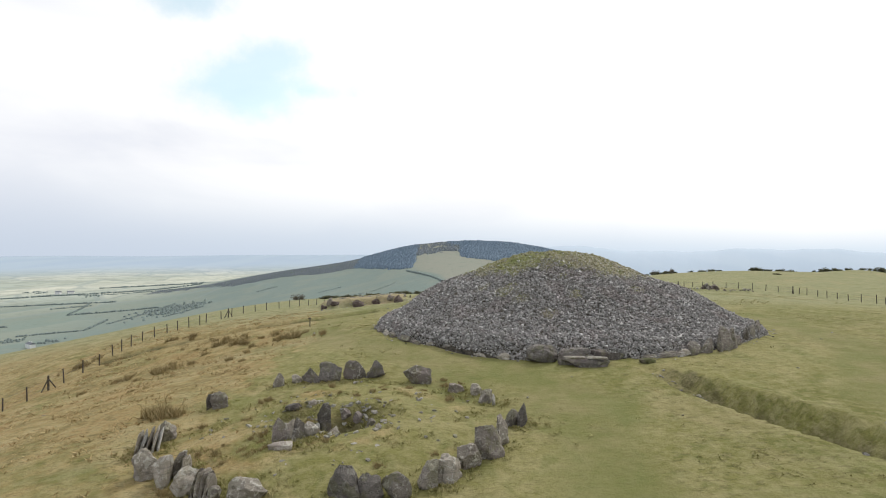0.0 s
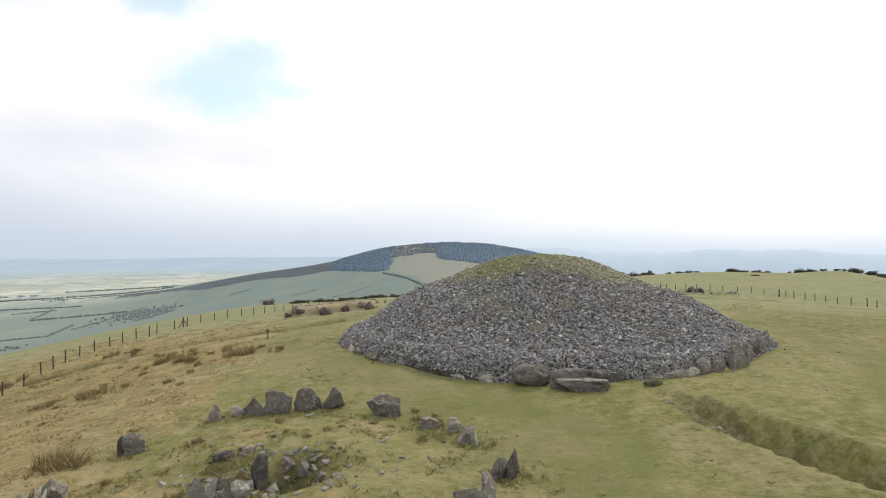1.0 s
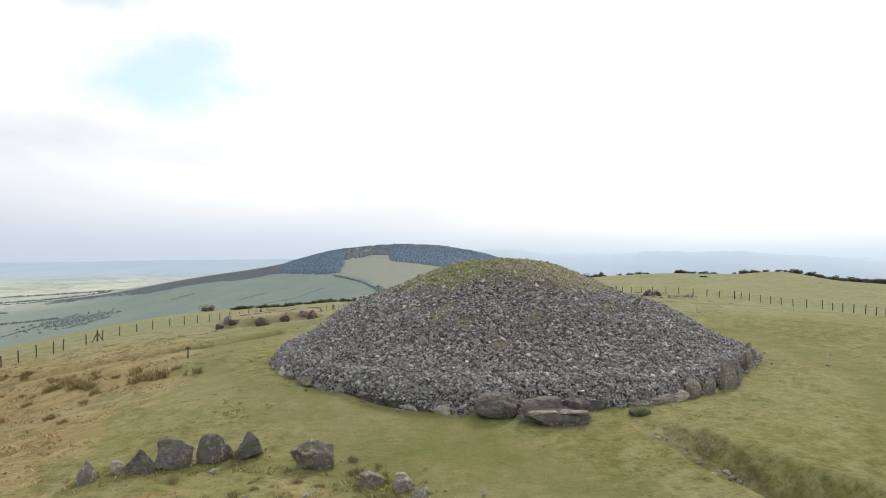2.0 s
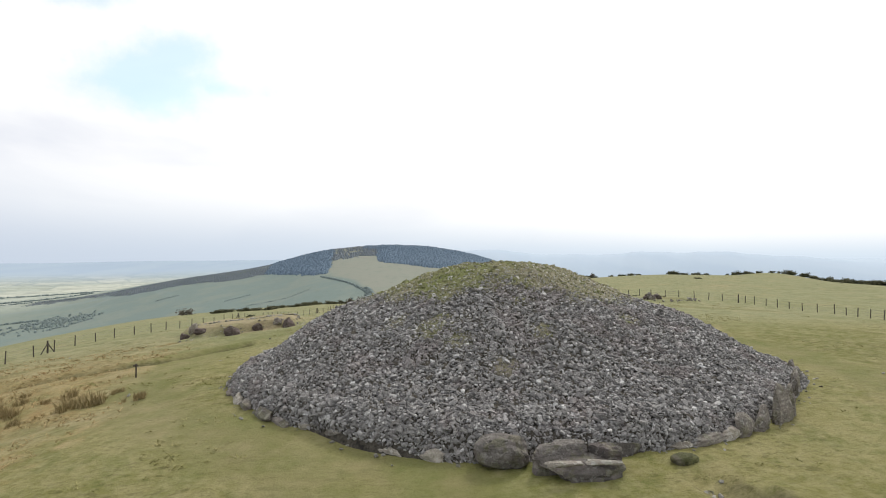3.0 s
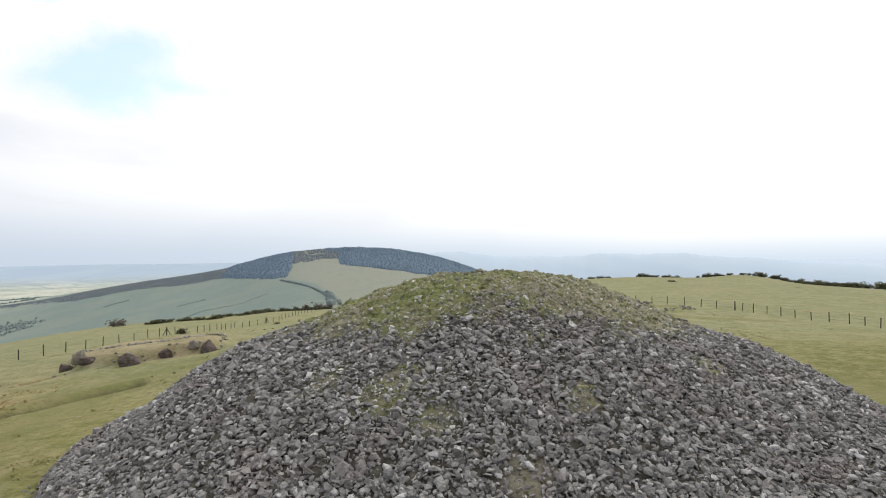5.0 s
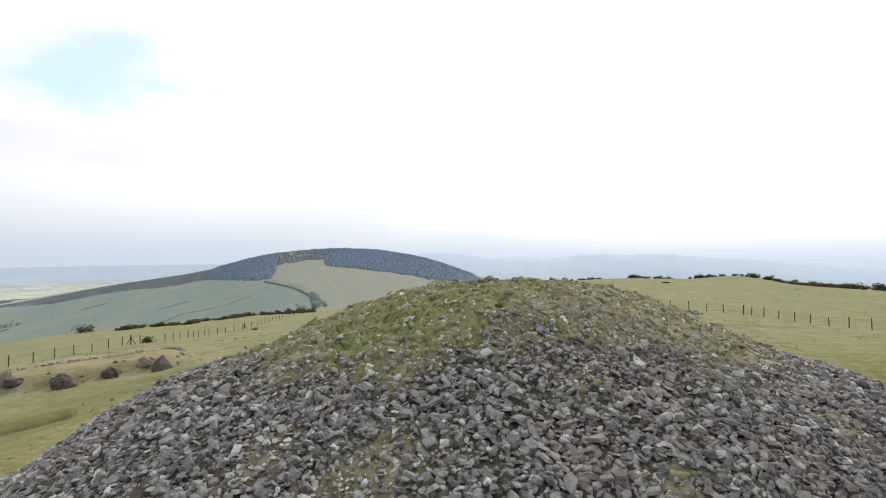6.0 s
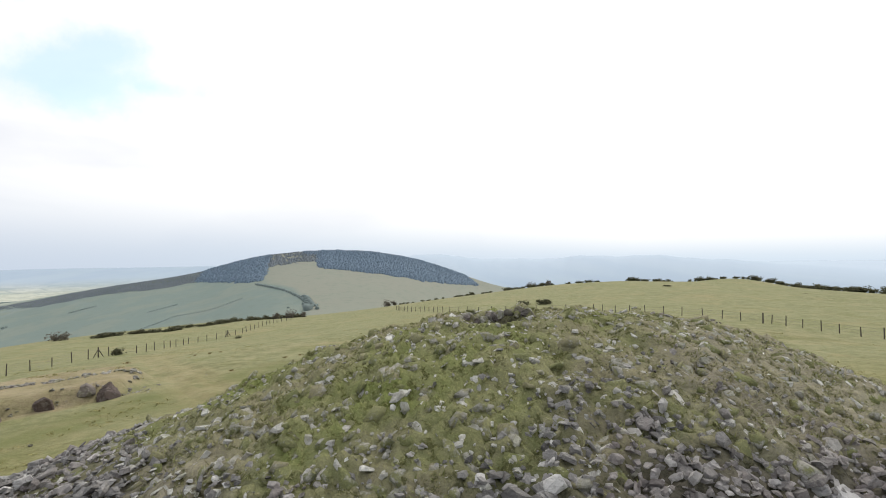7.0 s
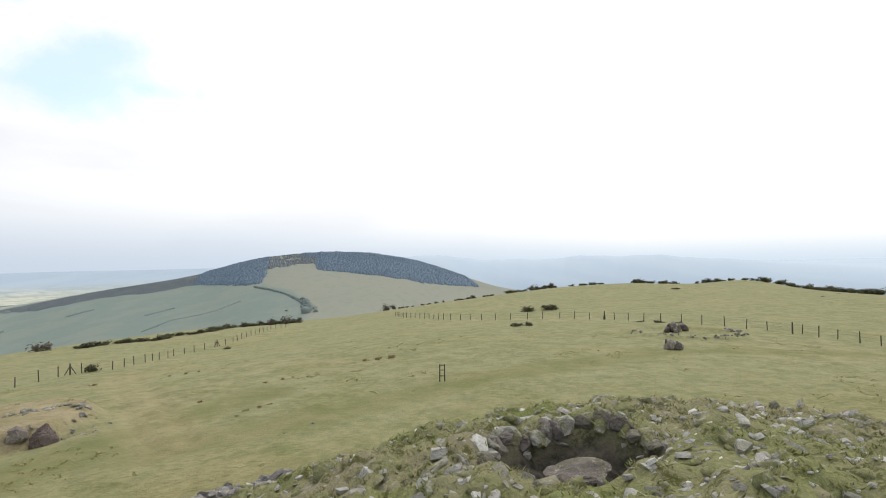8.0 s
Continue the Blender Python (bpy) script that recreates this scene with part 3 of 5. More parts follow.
def build_ground():
    ox, oy = 4.0, 30.0
    turn = np.concatenate([np.linspace(-78, 78, 430, endpoint=False), np.linspace(78, 282, 90, endpoint=False)])
    ring = np.concatenate([[0.0], np.geomspace(3.0, 24, 45, endpoint=False), np.linspace(24, 110, 250, endpoint=False), np.geomspace(110, 600, 62, endpoint=False), np.geomspace(600, 1300, 76, endpoint=False), np.geomspace(1300, 4990, 46)])
    a, r = np.meshgrid(np.radians(turn), ring)
    x, y = ox + np.sin(a) * r, oy + np.cos(a) * r
    z = ground_z(x, y)
    close = smooth(260, 120, r)
    tuss = 0.10 * wobble(x, y, 1.6, 3) + 0.075 * wobble(x, y * 1.5, 0.75, 8) * smooth(-0.4, 0.5, wobble(x, y, 7, 2))
    rough = smooth(-0.1, 0.6, wobble(x, y, 8, 6)) * smooth(8, 15, x) * smooth(70, 50, y)
    tuss = tuss + 0.11 * rough * wobble(x, y * 1.6, 0.42, 4)
    dry = dryness(x, y)
    worn = np.zeros_like(x)
    for line in PATHS:
        d, _, _ = along(line, x, y)
        worn = np.maximum(worn, smooth(3.4, 0.8, d + 0.8 * wobble(x, y, 3, 4)))
    worn *= 0.62
    trodden = np.zeros_like(x)
    for k, line in enumerate(TRODDEN):
        d, _, _ = along(line, x, y)
        if k == 0:
            ruts = np.exp(-((d - 1.1 - 0.35 * wobble(x, y, 3.0, 2)) / 0.35) ** 2) * smooth(128, 112, y)
        trodden = np.maximum(trodden, (0.8, 0.3, 0.6)[k] * smooth(3.1, 0.5, d + 0.9 * wobble(x, y, 2.2, 7)))
    # the slope's edge step and the turf of the ruined platform
    dp = np.hypot(x - BX, y - BY)
    dry = np.maximum(dry, 0.62 * smooth(8.0, 6.4, dp))
    dry = np.maximum(dry, 0.5 * smooth(8.0, 6.0, np.hypot(x - RX, y - RY)) * smooth(-0.2, 0.6, wobble(x, y, 2.4, 4)))
    rd = np.hypot(x - RX, y - RY)
    z = z + (0.07 * wobble(x, y, 1.1, 5) + 0.05 * wobble(x, y, 0.5, 1)) * smooth(8.2, 6.8, rd)
    z = z + tuss * close * (0.45 + 0.9 * dry) * (1 - 0.7 * worn)
    z -= 0.08 * worn + 0.05 * trodden + 0.13 * ruts
    de, side, at = along(DITCH, x, y)
    de = de + 0.3 * wobble(x, y, 1.2, 5) + 0.15 * wobble(x, y, 0.5, 2)
    # the inside of the ditch coloured darker
    earth = (0.62 * smooth(1.6, 0.9, de) + 0.35 * wobble(x, y, 0.9, 6) * smooth(2.0, 1.0, de)) * smooth(0.02, 0.2, at)
    earth = np.maximum(earth, 0.9 * np.exp(-(((x + 5) / 1.8) ** 2 + ((y - 27.6) / 0.9) ** 2)))
    earth = np.maximum(earth, 0.42 * ruts * smooth(-0.6, 0.6, wobble(x, y, 1.4, 3)))
    ds, _, _ = along(STEP, x, y)
    earth = np.maximum(earth, 0.95 * np.exp(-(ds / 0.6) ** 2) * (0.7 + 0.3 * wobble(x, y, 2, 5)))
    dq = np.hypot(x - BX, y - BY)
    front = (y - 81.6) * 0.917 - (x + 12.5) * 0.397
    earth = np.maximum(earth, 0.5 * np.exp(-((front - 0.8) / 0.6) ** 2) * smooth(8.5, 7.5, dq))
    dq = np.hypot(x - QX, y - QY)
    # dark band by the ruined cairn's bank: the bank's shading painted on
    earth = np.maximum(earth, 0.5 * np.exp(-((dq - 5.7) / 0.6) ** 2) * smooth(QY + 4, QY - 1, y))
    earth = np.maximum(earth, 0.75 * np.exp(-(((x + 4.0) / 1.6) ** 2 + ((y - 28.5) / 0.6) ** 2)))
    earth = np.maximum(earth, 0.8 * np.exp(-(((x + 7.8) / 1.2) ** 2 + ((y - 28.6) / 0.45) ** 2)))
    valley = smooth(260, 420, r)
    _, v = far_uv(x, y)
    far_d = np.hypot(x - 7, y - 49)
    # where the painted haze of the distant plain takes over
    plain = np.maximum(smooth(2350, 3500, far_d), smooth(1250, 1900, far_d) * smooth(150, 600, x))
    n, k = len(ring), len(turn)
    idx = np.arange(n * k).reshape(n, k)
    faces = np.stack([idx[:-1], np.roll(idx, -1, 1)[:-1], np.roll(idx, -1, 1)[1:], idx[1:]], -1).reshape(-1, 4)[:, ::-1]
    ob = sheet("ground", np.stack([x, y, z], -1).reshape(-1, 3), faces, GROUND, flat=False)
    _u, _v = far_uv(x, y)
    slope = smooth(-640, -430, _u) * smooth(1500, 1300, _v) * smooth(700, 500, _u)
    edge_u = np.interp(_v, [560, 640, 720, 800, 868, 1100, 1300], [3, 1, -12, -45, -58, -62, -62])
    pale = smooth(-6, 6, _u - edge_u)
    # the floor of the plantations, in the same hazy blue-grey as their trees
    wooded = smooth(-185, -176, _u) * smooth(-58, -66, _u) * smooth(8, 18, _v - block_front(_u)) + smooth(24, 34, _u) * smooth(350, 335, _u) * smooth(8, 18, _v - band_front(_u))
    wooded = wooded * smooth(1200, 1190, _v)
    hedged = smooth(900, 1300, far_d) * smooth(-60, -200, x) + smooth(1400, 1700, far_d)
    for name, vals in (("dry", dry), ("wooded", np.clip(wooded, 0, 1)), ("bare", smooth(7.2, 6.1, dp + 0.5 * wobble(x, y, 1.5, 3)) * (0.75 + 0.25 * wobble(x, y, 2.2, 8))), ("remote_haze", smooth(1500, 3400, far_d) * (0.45 + 0.55 * smooth(-500, 700, x))), ("worn", worn), ("vale_haze", smooth(1150, 1500, far_d)), ("meadow", smooth(62, 84, y)), ("trodden", trodden), ("earth", np.clip(earth, 0, 1)), ("valley", valley), ("plain", plain), ("slope", slope), ("pale", pale), ("hedged", np.clip(hedged, 0, 1))):
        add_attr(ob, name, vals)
    return tagged(ob, "hilltop pasture of short green and tawny grass falling to valley fields", "ground", kind="structure")


ground = build_ground()

# ---- the great cairn ----
PROFILE_R = (0, 1.7, 3.3, 4.6, 5.5, 7.3, 8.5, 9.6, 10.5, 12, 13.1, 14.2, 15.3, 16.6, 17.1, 17.5, 19)
PROFILE_Z = (6.82, 6.74, 6.42, 5.92, 5.45, 4.55, 3.95, 3.45, 2.95, 2.1, 1.55, 1.1, 0.7, 0.35, -0.1, -0.9, -2.6)
PIT = (9.9, 55.0)             # the hollow in the crown
# how far the foot lies from the middle, by compass degrees: flattened towards the ring of stones
FOOT_AZ = (-103, -60, 0, 60, 100, 115, 127, 141, 150, 165, 178, 188, 201, 211, 220, 228, 236, 245, 257, 300)
FOOT_R = (17.5, 17.5, 17.5, 17.6, 18.1, 18.1, 17.0, 16.5, 16.25, 16.1, 15.8, 15.9, 16.05, 15.95, 16.1, 16.1, 16.7, 17.0, 17.5, 17.5)


def foot(a):
    """The foot's distance from the middle in the direction a, in radians from north."""
    d = np.mod(np.degrees(a) + 60, 360) - 60
    return catmull(FOOT_AZ, FOOT_R, d)


def hollow(x, y):
    """Distance from the hollow's middle, 1 at its rim."""
    return np.hypot((x - PIT[0]) / 1.0, (y - PIT[1]) / 0.72)


def cairn_z(x, y):
    r = np.hypot(x - CX, y - CY)
    a = np.arctan2(x - CX, y - CY)
    up = smooth(17, 9, r)
    wide = smooth(17.2, 12.5, r)
    full = smooth(7.5, 11, r) * smooth(17, 13.5, r)
    r = np.hypot((x - CX + 0.3 * up) * (1 - 0.02 * up - 0.11 * wide - 0.03 * full), y - CY - 0.6 * up)
    edge = 1 + (foot(a) / 17.4 - 1) * smooth(6, 14, r) + 0.006 * np.sin(7 * a)
    z = catmull(PROFILE_R, PROFILE_Z, np.clip(r / edge, 0, 19))
    z = z + (0.08 * wobble(x, y, 2.6, 1) + 0.05 * wobble(x, y, 1.0, 4)) * smooth(17, 14, r) + (0.13 * wobble(x, y, 0.42, 2) + 0.07 * wobble(x, y, 0.21, 5)) * smooth(9, 6, r)
    z = z - 0.42 * smooth(56.3, 58.6, y) * smooth(9, 5, r) - 0.25 * smooth(57, 60, y) * smooth(12, 6, r)
    z = z - 0.15 * smooth(53.6, 55.4, y) * smooth(6, 3, r)
    d = hollow(x, y)
    # the hollow's lip lies lower on the side towards the ring
    z = z - 0.14 * smooth(1.3, 0.6, np.abs(x - PIT[0])) * smooth(53.2, 54.1, y) * smooth(55.2, 54.6, y)
    return z - 0.36 * smooth(1.1, 0.75, d) + 0.05 * np.exp(-((d - 1.45) / 0.35) ** 2) * smooth(-0.1, 0.5, y - PIT[1])


def cairn_normal(x, y):
    e = 0.35
    n = np.stack([-(cairn_z(x + e, y) - cairn_z(x - e, y)) / (2 * e), -(cairn_z(x, y + e) - cairn_z(x, y - e)) / (2 * e), np.ones_like(x)], -1)
    return n / np.linalg.norm(n, axis=-1, keepdims=True)


THIN = ((5.6, 47.3, 1.5), (6.6, 45.9, 0.9), (10.9, 45.6, 0.8), (8.4, 43.6, 0.8), (3.6, 48.6, 1.0), (10.3, 48.3, 0.7), (16.5, 47.6, 0.9))


def mossiness(x, y):
    """How far grass and moss cover the stones: the crown, reaching further down the flanks than the front."""
    dx, dy = x - CX, y - CY
    r = np.hypot(dx, dy)
    flank = np.abs(dx) / np.maximum(r, 0.01)
    reach = 4.8 + 4.2 * np.where(dx < 0, flank ** 4, flank ** 2) + 3.0 * smooth(0, 6, dy)
    crown = smooth(reach + 1.8, reach - 1.4, r + 1.0 * wobble(x, y, 2.2, 3) + 0.7 * wobble(x, y, 0.7, 9))
    # the hollow takes the dark gap colour: earth and painted shade
    crown = crown * smooth(0.75, 1.15, hollow(x, y))
    # worn places on the slope where earth and dead grass show between the stones
    for px, py, size in THIN:
        d = np.hypot(x - px, (y - py) * 1.2) / size
        crown = np.maximum(crown, 0.62 * smooth(1.25, 0.3, d + 0.45 * wobble(x, y, 0.8, 7)))
    return crown


# broken slabs: an uneven outline, a smaller top, sharp edges
ROCKS = []
for k in range(26):
    sides = 5 if k % 3 else 6
    turn = (np.arange(sides) + rng.uniform(-0.3, 0.3, sides)) * 2 * np.pi / sides
    wide = rng.uniform(0.38, 0.6, sides)
    flat = np.stack([np.cos(turn) * wide, np.sin(turn) * wide * rng.uniform(0.55, 0.9)], -1)
    thick = rng.uniform(0.055, 0.12) if k % 4 else rng.uniform(0.13, 0.2)
    low = np.column_stack([flat, -thick + rng.normal(0, 0.035, sides)])
    high = np.column_stack([flat * rng.uniform(0.62, 0.97, (sides, 1)) + rng.normal(0, 0.05, 2), thick + rng.normal(0, 0.05, sides)])
    bm = bmesh.new()
    for p in np.concatenate([low, high]):
        bm.verts.new(p)
    bmesh.ops.convex_hull(bm, input=bm.verts)
    bmesh.ops.delete(bm, geom=[v for v in bm.verts if not v.link_faces], context="VERTS")
    bmesh.ops.triangulate(bm, faces=bm.faces)
    bm.verts.index_update()
    ROCKS.append((np.array([v.co[:] for v in bm.verts]), np.array([[v.index for v in f.verts] for f in bm.faces])))
    bm.free()


def frames_on(normals, spin, lean):
    """Turning matrices that lay pieces on a slope, spun and tipped by chance."""
    n = normals + lean
    n /= np.linalg.norm(n, axis=-1, keepdims=True)
    ref = np.stack([np.cos(spin), np.sin(spin), np.zeros_like(spin)], -1)
    xx = ref - n * (ref * n).sum(-1, keepdims=True)
    xx /= np.linalg.norm(xx, axis=-1, keepdims=True)
    return np.stack([xx, np.cross(n, xx), n], -1)


def scatter_rocks(name, x, y, z, normals, size, tip, material, parent, flat=True):
    """Many loose stones joined into one mesh."""
    count = len(x)
    mats = frames_on(normals, rng.uniform(0, 6.28, count), rng.normal(0, tip, (count, 3)))
    kind = rng.integers(0, len(ROCKS), count)
    vs, fs, base = [], [], 0
    for k, (v, f) in enumerate(ROCKS):
        sel = np.nonzero(kind == k)[0]
        if not len(sel):
            continue
        p = np.einsum("nij,vj->nvi", mats[sel], v) * size[sel][:, None, None]
        p += np.stack([x, y, z], -1)[sel][:, None, :]
        vs.append(p.reshape(-1, 3))
        fs.append((f[None] + (np.arange(len(sel)) * len(v))[:, None, None] + base).reshape(-1, 3))
        base += len(sel) * len(v)
    return sheet(name, np.concatenate(vs), np.concatenate(fs), material, parent, flat)


def build_cairn():
    cairn = tagged(new("cairn"), "great round stone cairn with a grassy crown ringed by kerb stones", "cairn")
    cairn.location = (CX, CY, 0)
    back = pose(-CX, -CY, 0)
    a, r = np.meshgrid(np.linspace(0, 2 * np.pi, 330, endpoint=False), np.concatenate([np.linspace(0.0004, 8, 100, endpoint=False), np.linspace(8, 19, 50)]))
    x, y = CX + np.sin(a) * r, CY + np.cos(a) * r
    idx = np.arange(x.size).reshape(x.shape)
    faces = np.stack([idx[:-1], np.roll(idx, -1, 1)[:-1], np.roll(idx, -1, 1)[1:], idx[1:]], -1).reshape(-1, 4)[:, ::-1]
    z = cairn_z(x, y) + 0.04 * rng.normal(size=x.shape) * smooth(18, 15, r) * smooth(0.5, 5, r)
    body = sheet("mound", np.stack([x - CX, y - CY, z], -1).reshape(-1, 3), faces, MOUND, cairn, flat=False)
    add_attr(body, "moss", mossiness(x, y))
    add_attr(body, "dead", np.clip(0.85 * smooth(12.0, 14.5, x + 1.2 * wobble(x, y, 2.0, 4) - 0.5 * (y - CY)) + 0.9 * smooth(6.5, 8, np.hypot(x - CX, y - CY)) * smooth(CY + 2, CY - 2, y) * smooth(-0.6, 0.4, wobble(x, y, 1.6, 3)), 0, 1))
    tagged(body, "earth and moss of the mound")
    # loose stones over the whole slope
    n = 121000
    aa = rng.uniform(0, 2 * np.pi, n)
    rr = (foot(aa) + 0.1) * np.sqrt(rng.uniform(0, 1, n))
    x, y = CX + np.sin(aa) * rr, CY + np.cos(aa) * rr
    moss = mossiness(x, y)
    keep = (rng.uniform(0, 1, n) > moss * 0.99) & (hollow(x, y) > 0.95) & ((y < CY + 4) | (rng.uniform(0, 1, n) < 0.25))
    x, y, moss = x[keep], y[keep], moss[keep]
    # more of them heaped along the foot
    n = 12000
    aa = rng.uniform(0, 2 * np.pi, n)
    rr = foot(aa) + 0.15 - np.abs(rng.normal(0, 0.5, n))
    x, y = np.concatenate([x, CX + np.sin(aa) * rr]), np.concatenate([y, CY + np.cos(aa) * rr])
    size = np.exp(rng.normal(math.log(0.172), 0.36, len(x))).clip(0.09, 0.46) * (1 - 0.45 * mossiness(x, y))
    z = cairn_z(x, y) + size * rng.uniform(-0.12, 0.4, len(x))
    rub = scatter_rocks("rubble", x - CX, y - CY, z, 0.7 * cairn_normal(x, y) + np.array([0.0, 0.0, 0.3]), size, 0.5, RUBBLE, cairn)
    tagged(rub, "loose grey broken stones", kind="stuff")
    # paler stones half sunk in the crown's turf
    n = 12500
    rr, aa = 10.5 * np.sqrt(rng.uniform(0, 1, n)), rng.uniform(0, 2 * np.pi, n)
    x, y = CX + np.sin(aa) * rr, CY + np.cos(aa) * rr
    keep = (mossiness(x, y) > 0.3) & (hollow(x, y) > 0.9)
    x, y = x[keep], y[keep]
    size = np.exp(rng.normal(math.log(0.125), 0.5, len(x))).clip(0.06, 0.34)
    z = cairn_z(x, y) + size * rng.uniform(-0.3, 0.04, len(x))
    # hummocks: stones that the moss has grown over
    m = 2600
    hr, ha = 9.5 * np.sqrt(rng.uniform(0, 1, m)), rng.uniform(0, 2 * np.pi, m)
    hx, hy = CX + np.sin(ha) * hr, CY + np.cos(ha) * hr
    keep = (mossiness(hx, hy) > 0.35) & (hollow(hx, hy) > 1.0)
    hx, hy = hx[keep], hy[keep]
    hs = rng.uniform(0.18, 0.55, len(hx))
    hum = scatter_rocks("overgrown_rubble", hx - CX, hy - CY, cairn_z(hx, hy) - hs * rng.uniform(0.06, 0.2, len(hx)), cairn_normal(hx, hy), hs, 0.35, MOSSED, cairn, False)
    tagged(hum, "stones overgrown with yellow-green moss", kind="stuff")
    crown = scatter_rocks("crown_rubble", x - CX, y - CY, z, cairn_normal(x, y), size, 0.3, PALE, cairn)
    tagged(crown, "pale lichened stones half sunk in turf", kind="stuff")
    return cairn


cairn = build_cairn()



# ---- large stones ----


def stone_bm(w, d, h, seed, style="boulder", fine=10):
    """A weathered stone with its foot at z = 0: slab, block, peak, ledge, boulder or a rounded one."""
    r = random.Random(seed)
    bm = bmesh.new()
    bmesh.ops.create_cube(bm, size=2.0)
    bmesh.ops.subdivide_edges(bm, edges=bm.edges, cuts=fine, use_grid_fill=True)
    power = {"boulder": 3.2, "block": 12.0, "slab": 10.0, "peak": 6.0, "ledge": 8.0, "round": 2.5}[style]
    top = {"boulder": 0.9, "block": 0.95, "slab": 0.84, "peak": 0.48, "ledge": 0.93, "round": 0.95}[style]
    cuts = []
    for _ in range(13):
        v = Vector((r.uniform(-1, 1), r.uniform(-1, 1), r.uniform(-0.4, 1))).normalized()
        cuts.append((v, r.uniform(0.62, 0.95)))
    off = Vector((r.uniform(0, 90), r.uniform(0, 90), r.uniform(0, 90)))
    skew, slant = r.uniform(-0.22, 0.22), r.uniform(-0.3, 0.3)
    if style in ("ledge", "round"):
        skew, slant, cuts = 0.0, 0.0, cuts[:6] if style == "ledge" else cuts[:3]
    for v in bm.verts:
        p = v.co.copy()
        n = (abs(p.x) ** power + abs(p.y) ** power + abs(p.z) ** power) ** (1 / power)
        p /= n
        for c, q in cuts:
            over = p.dot(c) - q
            if over > 0:
                p -= c * over
        p += p.normalized() * (0.13 * noise.noise(p * 1.2 + off) + 0.07 * noise.noise(p * 3.1 + off) + 0.045 * noise.noise(p * 8 + off))
        crack = abs(noise.noise(Vector((p.x * 1.5, p.y * 1.5, p.z * 0.5)) + off * 1.3))
        if crack < 0.08:
            p *= 1 - 0.14 * (1 - crack / 0.08)
        s = (p.z + 1) / 2
        shrink = 1 - (1 - top) * max(0.0, s) ** 1.4
        p.x = p.x * shrink + skew * s
        p.y *= shrink ** 0.7
        p.z += slant * p.x * max(0.0, s)
        v.co = p
    low = [min(v.co[k] for v in bm.verts) for k in range(3)]
    high = [max(v.co[k] for v in bm.verts) for k in range(3)]
    for v in bm.verts:
        a, b, c = ((v.co[k] - low[k]) / (high[k] - low[k]) for k in range(3))
        v.co = Vector(((a - 0.5) * w, (b - 0.5) * d, c * (h + 0.12)))
    bmesh.ops.recalc_face_normals(bm, faces=bm.faces)
    for f in bm.faces:
        f.smooth = True
    for e in bm.edges:
        e.smooth = e.calc_face_angle(0.0) < 0.42
    return bm


RING_GROUP, KERB_GROUP = "stones of the ring", "kerb stones of the cairn"
_count = [0]


def standing_stone(x, y, w, d, h, style, material, label, turn=None, group=RING_GROUP, name="standing_stone", tip=0.0, lift=-0.12):
    _count[0] += 1
    ob = part(name, stone_bm(w, d, h, 100 + _count[0], style), material)
    if turn is None:
        turn = math.degrees(math.atan2(y - RY, x - RX)) + 90
    ob.matrix_world = pose(x, y, zat(x, y) + lift, tip, 0, turn)
    return tagged(ob, label, "standing stone", group)


